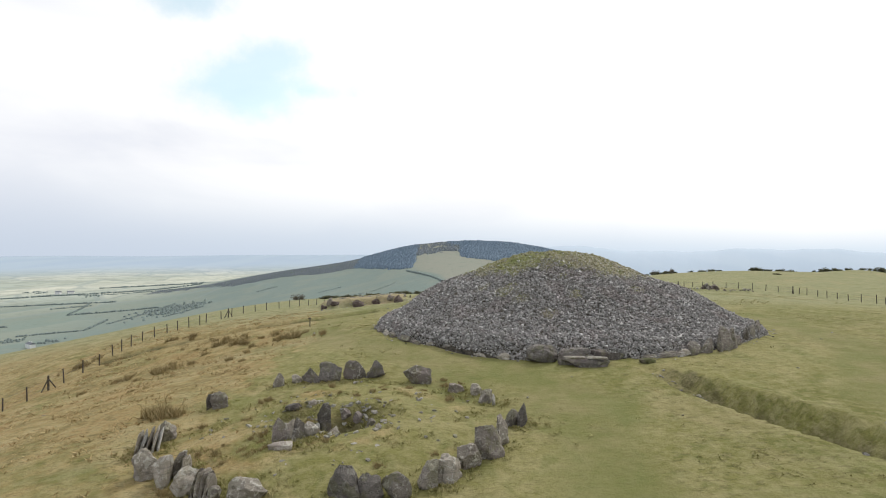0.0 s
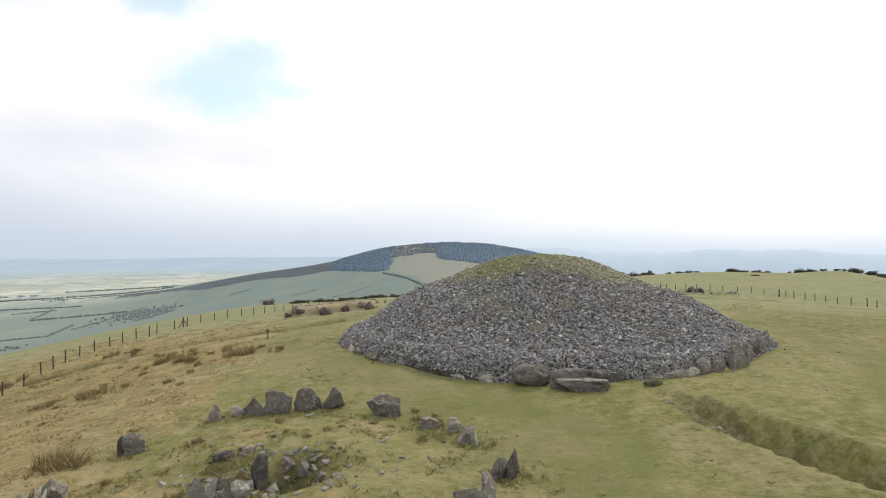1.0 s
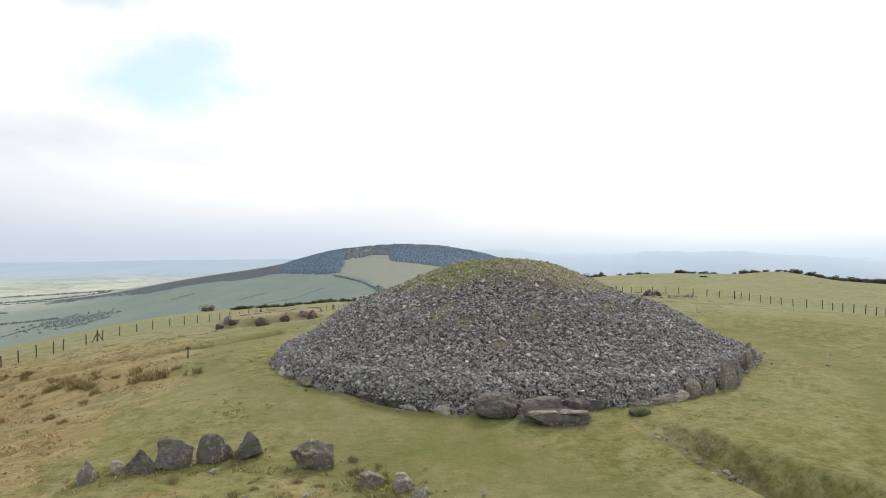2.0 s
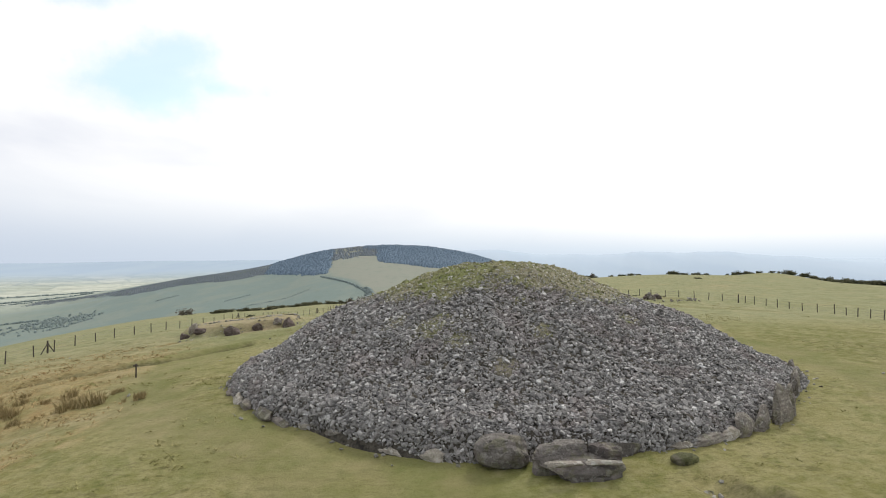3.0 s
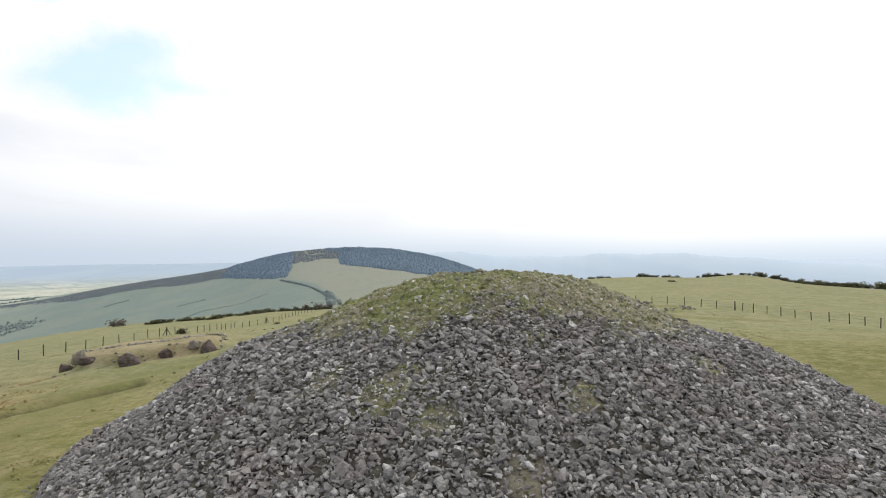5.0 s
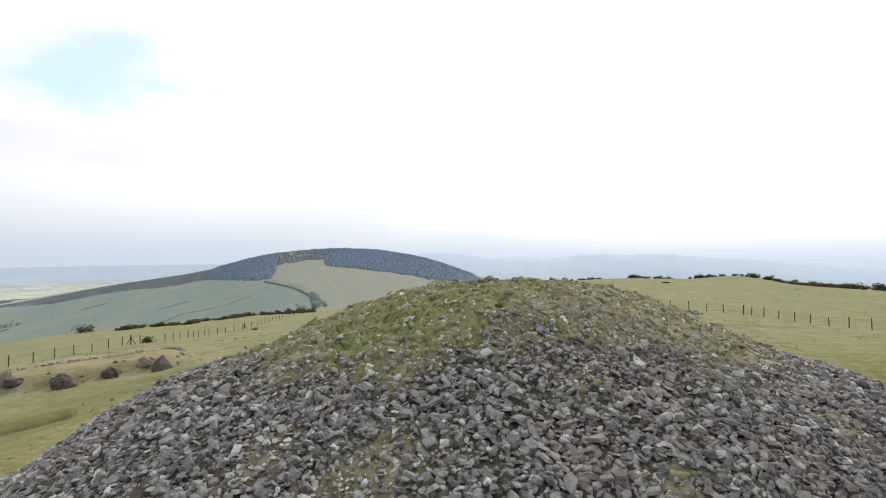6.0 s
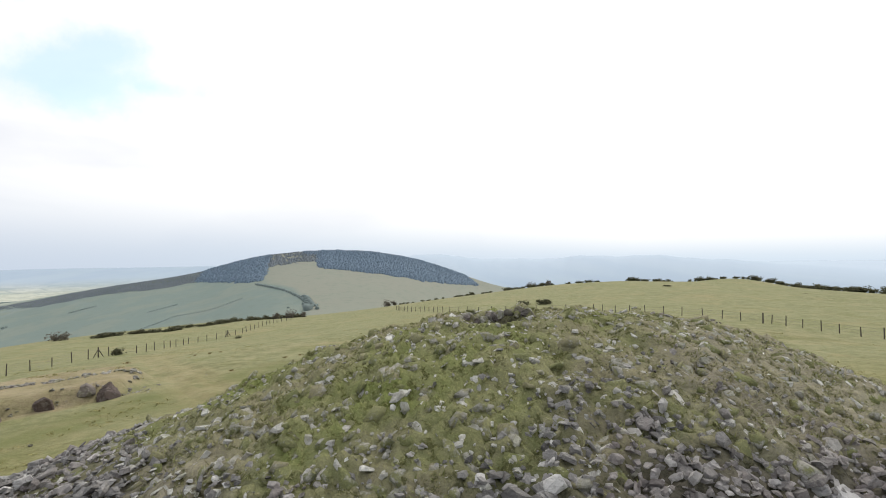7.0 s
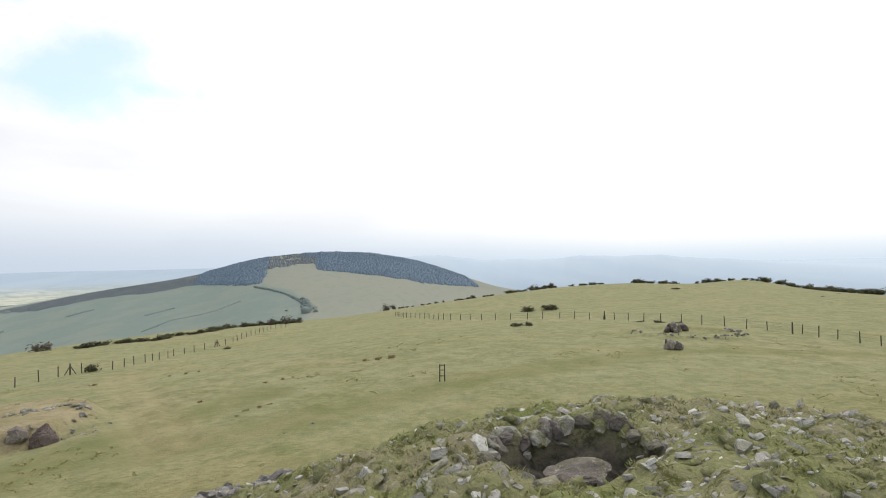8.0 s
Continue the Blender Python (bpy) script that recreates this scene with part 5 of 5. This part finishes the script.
GORSE_LABEL = "dark green gorse bush standing in the pasture"
GORSES = [bush_proto("gorse_bush", GORSE_LABEL, GORSE, (1.3, 1.1, 1.0), 420, 0.2, 31 + k) for k in range(3)]
SCRUBS = [bush_proto("scrub_bush", "bare brown thorn bush on the hill's brow", SCRUB, (1.2, 1.1, 1.3), 380, 0.16, 51 + k) for k in range(2)]
_first = set()


def plant(protos, x, y, scale, seed, label="", group="bushes", tall=1.0):
    ob = protos[seed % len(protos)]
    m = pose(x, y, zat(x, y) - 0.1, 0, 0, (seed * 67) % 360)
    if ob.name not in _first:
        _first.add(ob.name)
        made = ob
        made.matrix_basis = m
    else:
        made = copy_thing(ob, m)
    made.scale = (scale, scale, scale * tall * 0.8)
    return tagged(made, label, "", group)


def bushes():
    k = 0
    # single bushes in the pasture
    for x, y, s, tall in ((39.2, 128.8, 0.8, 0.7), (41.0, 129.2, 0.7, 0.7), (57.0, 166.8, 1.6, 0.7), (61.8, 167.5, 1.7, 0.75), (-20.3, 133.2, 0.95, 0.9), (-7.0, 163.5, 0.8, 0.6), 
                          (62, 121, 0.6, 0.4), (60, 123, 0.7, 0.4), (58, 125, 0.6, 0.45)):
        plant(GORSES, x, y, s, k, tall=tall)
        k += 1
    # gorse along the brow towards the valley
    r = random.Random(8)
    for x, y in walk_line(((-43.2, 193.2), (-37.2, 198), (-32, 199), (-27.4, 200), (-26, 208.7), (-18.2, 216), (-16, 236), (-8, 246), (5, 256)), 1.35):
        if r.random() < 0.95:
            plant(GORSES, x + r.uniform(-0.6, 0.6), y + r.uniform(-1, 1), r.uniform(0.9, 1.5), k, "dark green gorse bush in a ragged row on the brow", "bushes on the brow", r.uniform(0.5, 0.9))
            k += 1
    # scrub on the brow of the field to the east: short rows with gaps, each as start, end and bush size
    for a, b, big in (((47, 280), (52, 277.5), 0.8), ((56, 275), (65, 271.5), 0.8), ((69, 271.5), (78, 272), 1.1), ((82, 272.5), (87, 272), 0.9), ((92, 273), (112, 268), 1.35), ((118, 265), (121, 263.5), 0.9), ((123, 263), (130, 259), 1.2), ((141.5, 252), (147, 248), 1.45), ((148.5, 246.5), (154.5, 242), 1.35), ((161.5, 235), (165.5, 231), 1.5), ((166, 230), (168.5, 227), 0.9), ((171, 224), (174, 220), 1.0)):
        for x, y in walk_line((a, b), 1.7):
            plant(GORSES, x + r.uniform(-0.6, 0.6), y + r.uniform(-0.8, 0.8), big * r.uniform(0.7, 1.15), k, "dark scrub bush on the pasture's brow", "bushes on the brow", r.uniform(0.6, 0.95))
            k += 1
    for x, y, s, t in ((119.8, 198.7, 1.1, 0.5), (159.3, 237, 0.9, 1.0), (128.5, 155.6, 0.5, 0.35), (146.7, 166.5, 0.4, 0.4)):
        plant(GORSES, x, y, s, k, "lone dark scrub bush in the pasture", "bushes on the brow", t)
        k += 1
    for x, y in walk_line(((174, 219), (178, 212), (176, 200), (169.3, 184), (166, 172), (165, 165.5), (164, 155), (158, 146)), 1.9):
        plant(GORSES, x + r.uniform(-0.8, 0.8), y + r.uniform(-1, 1), r.uniform(1.0, 1.8), k, "dark hedge bush along the pasture's edge", "hedge bushes", r.uniform(0.6, 1.0))
        k += 1
    # bare trees on the brow
    for x, y, s, t in ((104, 270, 1.5, 1.2), (111, 268.5, 1.3, 1.4), (41.5, 282, 1.5, 1.5), (44.5, 281, 1.2, 1.3), (-52, 196, 1.9, 0.9), (-3, 246, 1.4, 1.3), (2, 250, 1.5, 1.5), (6, 252, 1.3, 1.2)):
        plant(SCRUBS, x, y, s, k, "bare brown thorn tree on the hill's brow", "bushes on the brow", t)
        k += 1


bushes()


def blob_rows(spots, wide, high, seed):
    """Low clumps joined into one mesh: spots of x, y and size."""
    g = np.random.default_rng(seed)
    spots = np.asarray(spots, float)
    n = len(spots)
    base = np.array([(1, 0, 0), (0.31, 0.95, 0), (-0.81, 0.59, 0), (-0.81, -0.59, 0), (0.31, -0.95, 0), (0.7, 0.5, 0.6), (-0.3, 0.8, 0.65), (-0.85, 0.0, 0.6), (-0.3, -0.8, 0.7), (0.7, -0.5, 0.6), (0, 0, 1)], float)
    faces = []
    for k in range(5):
        j = (k + 1) % 5
        faces += [(k, j, 5 + k), (j, 5 + j, 5 + k), (5 + k, 5 + j, 10)]
    faces = np.array(faces)
    p = base[None] * g.uniform(0.7, 1.3, (n, 11, 1))
    p = p * (spots[:, 2][:, None, None] * np.array([wide, wide, high]))
    p[:, :, 0] += spots[:, 0][:, None]
    p[:, :, 1] += spots[:, 1][:, None]
    p[:, :, 2] += (ground_z(spots[:, 0], spots[:, 1]) - 0.4)[:, None]
    return p.reshape(-1, 3), (faces[None] + (np.arange(n) * 11)[:, None, None]).reshape(-1, 3)


def conifers(spots, seed):
    """Tapered round-shouldered trees joined into one wood: spots of x, y and height."""
    g = np.random.default_rng(seed)
    spots = np.asarray(spots, float)
    n = len(spots)
    rows = [(0.2, 0.66), (0.72, 0.52), (1.0, 0.14)]
    sides = 4
    base = np.array([(r * math.cos(6.283 * c / sides), r * math.sin(6.283 * c / sides), z) for z, r in rows for c in range(sides)])
    faces = np.array([(k * sides + c, k * sides + (c + 1) % sides, (k + 1) * sides + (c + 1) % sides, (k + 1) * sides + c) for k in range(len(rows) - 1) for c in range(sides)])
    p = base[None] * g.uniform(0.8, 1.25, (n, len(base), 1)) * spots[:, 2][:, None, None]
    p[:, :, 0] += spots[:, 0][:, None]
    p[:, :, 1] += spots[:, 1][:, None]
    p[:, :, 2] += (ground_z(spots[:, 0], spots[:, 1]) - 0.32 * spots[:, 2])[:, None]
    return p.reshape(-1, 3), (faces[None] + (np.arange(n) * len(base))[:, None, None]).reshape(-1, 4)


def woods():
    g = np.random.default_rng(12)

    def fill(u0, u1, front, back, gap, low, high, ragged=10.0):
        """Trees strewn by chance over a stretch of the hill, thinner and lower along its edges."""
        n = int((u1 - u0) * 420 / gap ** 2)
        u, v = g.uniform(u0 - ragged, u1 + ragged, n), g.uniform(835, 1200, n)
        f, b = front(u), back(u)
        inside = np.minimum(np.minimum(v - f, b - v), np.minimum(u - u0, u1 - u) * 2.2) + ragged * wobble(u, v, 11, 3) + 0.5 * ragged * wobble(u, v, 4, 6)
        keep = inside > g.uniform(0, ragged * 0.8, n)
        h = g.uniform(low, high, n) * (1 + 0.28 * wobble(u, v, 9, 7)) * np.clip(0.5 + inside / 40, 0.5, 1.0) * (1 - 0.4 * smooth(1085, 1140, v))
        return np.stack([7 + u, 49 + v, h], 1)[keep]

    block = fill(-185, -58, block_front, lambda u: 1190 + 0 * u, 2.8, 4.6, 6.6)
    band = fill(26, 350, band_front, lambda u: 1195 + 0 * u, 2.8, 4.6, 6.6)
    crest = fill(-75, 40, lambda u: 1030 + 0.4 * u, lambda u: 1190 + 0 * u, 4.2, 2.2, 4.6, 16)
    clump = fill(-2, 44, lambda u: 1110 + 0 * u, lambda u: 1180 + 0 * u, 3.0, 4.5, 6.5, 8)
    tops = fill(30, 165, lambda u: 1095 + 0 * u, lambda u: 1180 + 0 * u, 3.4, 6.0, 9.5, 8)
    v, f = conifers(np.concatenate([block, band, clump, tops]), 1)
    tagged(sheet("conifer_wood", v, f, HAZY_CONIFER, None, False), "conifer plantation on the far hill, tinted blue with painted haze", "wood", kind="stuff")
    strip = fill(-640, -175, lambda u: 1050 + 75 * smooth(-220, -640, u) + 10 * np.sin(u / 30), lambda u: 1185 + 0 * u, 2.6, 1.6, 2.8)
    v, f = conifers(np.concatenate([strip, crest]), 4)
    tagged(sheet("bare_wood", v, f, HAZY_BARE_WOOD, None, False), "bare woodland along the far hill's ridge, greyed by painted haze", "wood", kind="stuff")


woods()


def valley_hedges():
    g = np.random.default_rng(14)
    lines = ((((-65, 763), (-92, 746), (-141, 760), (-163, 715)), 0.4), (((-56, 870), (-54, 858), (-12, 748), (8, 668), (13, 620)), 0.8), (((8, 690), (16, 630), (10, 600)), 1.7),
             (((-632, 929), (-572, 947), (-497, 967)), 1.0), (((-719, 1012), (-662, 1037)), 0.9), (((-577, 747), (-501, 772), (-522, 857)), 0.8), (((-498, 820), (-488, 900), (-483, 996)), 0.7), (((-680, 829), (-655, 831)), 0.9), (((-800, 1215), (-719, 1210), (-617, 1222), (-540, 1200)), 0.7),
             (((-990, 1234), (-800, 1246), (-640, 1260), (-560, 1286)), 1.1), (((-1000, 1080), (-820, 1075), (-640, 1080)), 0.9), (((-640, 948), (-660, 1010), (-690, 1080)), 0.7),
             (((-160, 860), (-190, 838)), 0.5), (((-930, 1500), (-700, 1520), (-560, 1560)), 1.2), (((-330, 980), (-300, 1000)), 0.6), (((-430, 860), (-400, 920)), 0.8))
    spots = []
    for line, size in lines:
        for x, y in walk_line(line, 1.7 * max(size, 0.6)):
            if g.uniform() < 0.9:
                spots.append((x + g.normal(0, 0.8), y + g.normal(0, 0.8), size * g.uniform(0.6, 1.3)))
    for x, y, n, wide in ((-470, 915, 150, 30), (-435, 935, 150, 26), (-561, 717, 24, 12), (-494, 695, 16, 8), (-1060, 1440, 24, 16), (-992, 1358, 20, 14), (-760, 1200, 10, 14), (10, 625, 16, 12)):
        for _ in range(n):
            spots.append((x + g.normal(0, wide * 0.6), y + g.normal(0, wide), g.uniform(0.5, 1.2)))
    v, f = blob_rows(spots, 2.2, 3.0, 6)
    tagged(sheet("valley_hedges", v, f, HAZY_HEDGE, None, False), "hedges and thickets between the valley fields, greyed by painted haze", "hedge", kind="stuff")


valley_hedges()


def cottage(x, y, turn, length):
    thing = tagged(new("cottage"), "white cottage with a slate roof in the valley", "house", "valley cottages")
    thing.matrix_world = pose(x, y, zat(x, y), 0, 0, turn)
    hl, hw = length / 2, 3.0
    bm = bmesh.new()
    bmesh.ops.create_cube(bm, size=1.0)
    bmesh.ops.scale(bm, vec=(length, 6, 5.2), verts=bm.verts)
    bmesh.ops.translate(bm, vec=(0, 0, 2.4), verts=bm.verts)
    part("wall", bm, LIMEWASH, thing)
    bm = bmesh.new()
    vs = [bm.verts.new(c) for c in ((-hl - 0.3, -hw - 0.4, 4.9), (hl + 0.3, -hw - 0.4, 4.9), (hl + 0.3, hw + 0.4, 4.9), (-hl - 0.3, hw + 0.4, 4.9), (-hl - 0.3, 0, 6.9), (hl + 0.3, 0, 6.9))]
    for f in ((0, 1, 5, 4), (2, 3, 4, 5), (0, 4, 3), (1, 2, 5), (3, 2, 1, 0)):
        bm.faces.new([vs[k] for k in f])
    part("roof", bm, SLATE, thing)
    for s in (-0.6, 0.6):
        bm = bmesh.new()
        bmesh.ops.create_cube(bm, size=1.0)
        bmesh.ops.scale(bm, vec=(0.9, 0.7, 1.6), verts=bm.verts)
        bmesh.ops.translate(bm, vec=(s * hl, 0, 7.1), verts=bm.verts)
        part("chimney", bm, LIMEWASH, thing)


cottage(-494, 661, -37, 15)
cottage(-908, 1303, -20, 16)
cottage(-870, 1290, 30, 14)

# ---- grass ----


def tufts(name, x, y, z, size, blades, spread, width, material, label, parent=None, category="", flat=0.4):
    """Many tufts of upright blades joined into one mesh."""
    n = len(x)
    a = rng.uniform(0, 6.283, (n, blades))
    d = rng.uniform(0, 1, (n, blades)) * spread * size[:, None]
    bx, by = x[:, None] + d * np.cos(a), y[:, None] + d * np.sin(a)
    h = size[:, None] * rng.uniform(0.6, 1.2, (n, blades))
    lean = rng.normal(0, flat, (n, blades, 2)) * h[..., None]
    w = width * size[:, None] * rng.uniform(0.6, 1.3, (n, blades))
    t = rng.uniform(0, 6.283, (n, blades))
    zz = np.broadcast_to(z[:, None], bx.shape) - 0.02
    p0 = np.stack([bx - w * np.cos(t), by - w * np.sin(t), zz], -1)
    p1 = np.stack([bx + w * np.cos(t), by + w * np.sin(t), zz], -1)
    p2 = np.stack([bx + lean[..., 0], by + lean[..., 1], zz + h], -1)
    v = np.stack([p0, p1, p2], 2).reshape(-1, 3)
    f = np.arange(len(v)).reshape(-1, 3)
    return tagged(sheet(name, v, f, material, parent), label, category, kind="stuff")


def grass():
    # tawny tufts on the slope
    n = 16000
    x, y = rng.uniform(-42, -2, n), rng.uniform(14, 80, n)
    keep = (np.hypot(x - CX, y - CY) > 18.1) & (dryness(x, y) > rng.uniform(0.3, 0.9, n)) & (wobble(x, y, 2.5, 3) > -0.2)
    x, y = x[keep], y[keep]
    tufts("tawny_tufts", x, y, ground_z(x, y), 0.12 * rng.uniform(0.6, 1.5, len(x)), 6, 1.5, 0.24, TAWNY, "tawny dry tufts of rough grass", None, "grass", 1.0)
    # rougher tufts in the pasture, thick in some stretches, and along the worn track
    n = 26000
    x, y = rng.uniform(-28, 62, n), rng.uniform(70, 128, n)
    x2, y2 = rng.uniform(-26, 8, n // 3), rng.uniform(34, 72, n // 3)
    x3, y3 = rng.uniform(5, 45, n // 3), rng.uniform(14, 60, n // 3)
    x, y = np.concatenate([x, x2, x3]), np.concatenate([y, y2, y3])
    d, _, _ = along(TRODDEN[0], x, y)
    keep = (np.hypot(x - CX, y - CY) > 18.4) & (d > 2.5) & ((wobble(x, y, 6, 2) + 0.6 * wobble(x, y, 1.7, 5) > rng.uniform(0.3, 1.2, len(x))))
    x, y = x[keep], y[keep]
    tufts("pasture_tufts", x, y, ground_z(x, y), 0.085 * rng.uniform(0.5, 1.4, len(x)), 8, 2.2, 0.3, TURF, "low olive tufts of rough grass in the pasture", None, "grass", 1.1)
    # clumps of rushes on the tawny slope
    spots = [(-14.9, 54.0, 1.0), (-15.6, 54.4, 0.8), (-17.3, 57.3, 0.7), (-20.1, 55.6, 0.8), (-21.4, 56.4, 0.8), (-22.8, 58.0, 0.9), (-23.6, 57.2, 0.7), (-26.0, 50.4, 0.8), (-25.1, 50.6, 0.8), (-16.1, 31.9, 0.8), (-16.9, 32.4, 0.8),
             (-15.3, 31.9, 0.6), (-38.6, 61.5, 0.7), (-39.2, 60.0, 0.7), (-6.0, 110.3, 0.4), (-4.6, 111.2, 0.4), (-3.6, 111.9, 0.35), (4.1, 95.8, 0.4), (5.4, 96.6, 0.4), (6.2, 97.2, 0.3), (3.5, 86.1, 0.35), (4.3, 86.6, 0.4), (3.1, 84.9, 0.3), (4.9, 87.2, 0.3), (0.1, 90.6, 0.3), (-13.3, 111.7, 0.5), (14.0, 102.7, 0.8), (15.4, 103.0, 0.7), (12.8, 102.9, 0.6)]
    r = random.Random(3)
    for cx, cy in ((-22.3, 57.2), (-26.0, 50.5), (-15.0, 54.1), (-38.9, 60.5), (-31.0, 64.0)):
        for _ in range(6):
            spots.append((cx + r.gauss(0, 1.8), cy + r.gauss(0, 0.9), r.uniform(0.25, 0.6)))
    for _ in range(16):
        spots.append((r.uniform(-36, -16), r.uniform(36, 75), r.uniform(0.25, 0.45)))
    for _ in range(44):
        spots.append((RX + r.uniform(-8, 7), RY + r.uniform(-6, 8), r.uniform(0.16, 0.38)))
    x, y, s = (np.array(v) for v in zip(*spots))
    s = s * np.where(y > 84, 0.55, 1.0)
    x = np.repeat(x, 14) + rng.normal(0, 0.45, len(x) * 14) * np.repeat(s, 14)
    y = np.repeat(y, 14) + rng.normal(0, 0.45, len(y) * 14) * np.repeat(s, 14)
    size = np.repeat(s, 14) * rng.uniform(0.5, 0.95, len(x))
    tufts("rushes", x, y, ground_z(x, y), size, 17, 0.34, 0.045, RUSH, "tall brown clumps of dry rushes", None, "rushes")
    # longer grass round the feet of the ring's stones and the chamber
    feet = [o.matrix_world.translation for o in bpy.data.objects if o.name.split(".")[0] in ("standing_stone", "chamber_stone")]
    fx, fy = np.array([p.x for p in feet]), np.array([p.y for p in feet])
    x, y = np.repeat(fx, 45), np.repeat(fy, 45)
    a, d = rng.uniform(0, 6.283, len(x)), 0.35 + 0.5 * np.abs(rng.normal(0, 1, len(x)))
    x, y = x + d * np.cos(a), y + d * np.sin(a)
    n = 2600
    rr, aa = 8.0 * np.sqrt(rng.uniform(0, 1, n)), rng.uniform(0, 6.283, n)
    ix, iy = RX + rr * np.cos(aa), RY + rr * np.sin(aa)
    keep = wobble(ix, iy, 1.2, 3) > 0.15
    x, y = np.concatenate([x, ix[keep]]), np.concatenate([y, iy[keep]])
    tufts("ring_grass", x, y, ground_z(x, y), 0.11 * rng.uniform(0.5, 1.5, len(x)), 8, 1.3, 0.2, TURF, "longer grass round the feet of the ring's stones", None, "grass", 0.8)
    # moss and grass on the cairn's crown
    n = 30000
    rr, aa = 11 * np.sqrt(rng.uniform(0, 1, n)), rng.uniform(0, 6.283, n)
    x, y = CX + rr * np.sin(aa), CY + 1 + rr * np.cos(aa)
    keep = (mossiness(x, y) > rng.uniform(0.25, 0.8, n)) & (hollow(x, y) > 0.95) & ((np.hypot(x - CX, y - CY) < 8.3) | (y > CY)) & (wobble(x, y, 0.9, 6) > -0.35)
    x, y = x[keep], y[keep]
    tufts("crown_turf", x - CX, y - CY, cairn_z(x, y), 0.045 * rng.uniform(0.5, 1.7, len(x)), 7, 1.7, 0.2, MOSS_TURF, "mossy grass on the cairn's crown", cairn, "", 0.9)


grass()

# ---- the stones of the cairn that lie nearest to the way over it ----


def near_stones():
    r = random.Random(17)
    meshes = []
    for v, f in ROCKS:
        me = bpy.data.meshes.new("stone")
        me.from_pydata([tuple(p) for p in v.tolist()], [], f.tolist())
        me.materials.append(RUBBLE_EACH)
        meshes.append(me)
    made = 0
    while made < 300:
        x, y = r.uniform(3.5, 18.5), r.uniform(44.5, 53.5)
        moss = float(mossiness(np.array(x), np.array(y)))
        if r.random() < moss * 0.8 or abs(x - 10.5) > 3 + (53.5 - y):
            continue
        size = r.uniform(0.15, 0.36) * (0.55 if moss > 0.3 else 1.0)
        n = Vector(cairn_normal(np.array([x]), np.array([y]))[0].tolist()) + Vector((r.gauss(0, 0.3), r.gauss(0, 0.3), r.gauss(0, 0.3)))
        ob = new("stone", meshes[r.randrange(len(meshes))])
        ob.parent = cairn
        q = n.to_track_quat("Z", "Y").to_matrix().to_4x4() @ pose(0, 0, 0, 0, 0, r.uniform(0, 360))
        ob.matrix_local = Matrix.Translation((x - CX, y - CY, float(cairn_z(np.array(x), np.array(y))) + size * (-0.04 if moss > 0.5 else 0.14))) @ q @ Matrix.Diagonal((size, size, size, 1))
        made += 1


near_stones()


def pit_stones():
    """Stones lining the hollow in the crown, and the flat slab on its floor."""
    r = random.Random(23)
    for k in range(24):
        a = radians(-100 + 9 * k)
        x, y = PIT[0] + 1.0 * math.sin(a) + r.uniform(-0.08, 0.08), PIT[1] + 0.74 * math.cos(a) + r.uniform(-0.05, 0.05)
        ob = part("pit_stone", stone_bm(r.uniform(0.18, 0.36), r.uniform(0.15, 0.26), r.uniform(0.03, 0.12), 900 + k, r.choice(("block", "boulder")), 7), (MOSSED, KERB, KERB_DARK, MOSSED, KERB_DARK)[k % 5], cairn)
        ob.matrix_local = pose(x - CX, y - CY, float(cairn_z(np.array(x), np.array(y))) - 0.08, r.uniform(-15, 15), r.uniform(-15, 15), r.uniform(0, 180))
    ob = part("pit_slab", stone_bm(0.85, 0.5, 0.12, 950, "round"), KERB, cairn, "grey flat slab on the hollow's floor")
    ob.matrix_local = pose(PIT[0] - CX, PIT[1] - CY - 0.12, float(cairn_z(np.array(PIT[0]), np.array(PIT[1] - 0.1))) - 0.06, 6, 3, 12)


pit_stones()
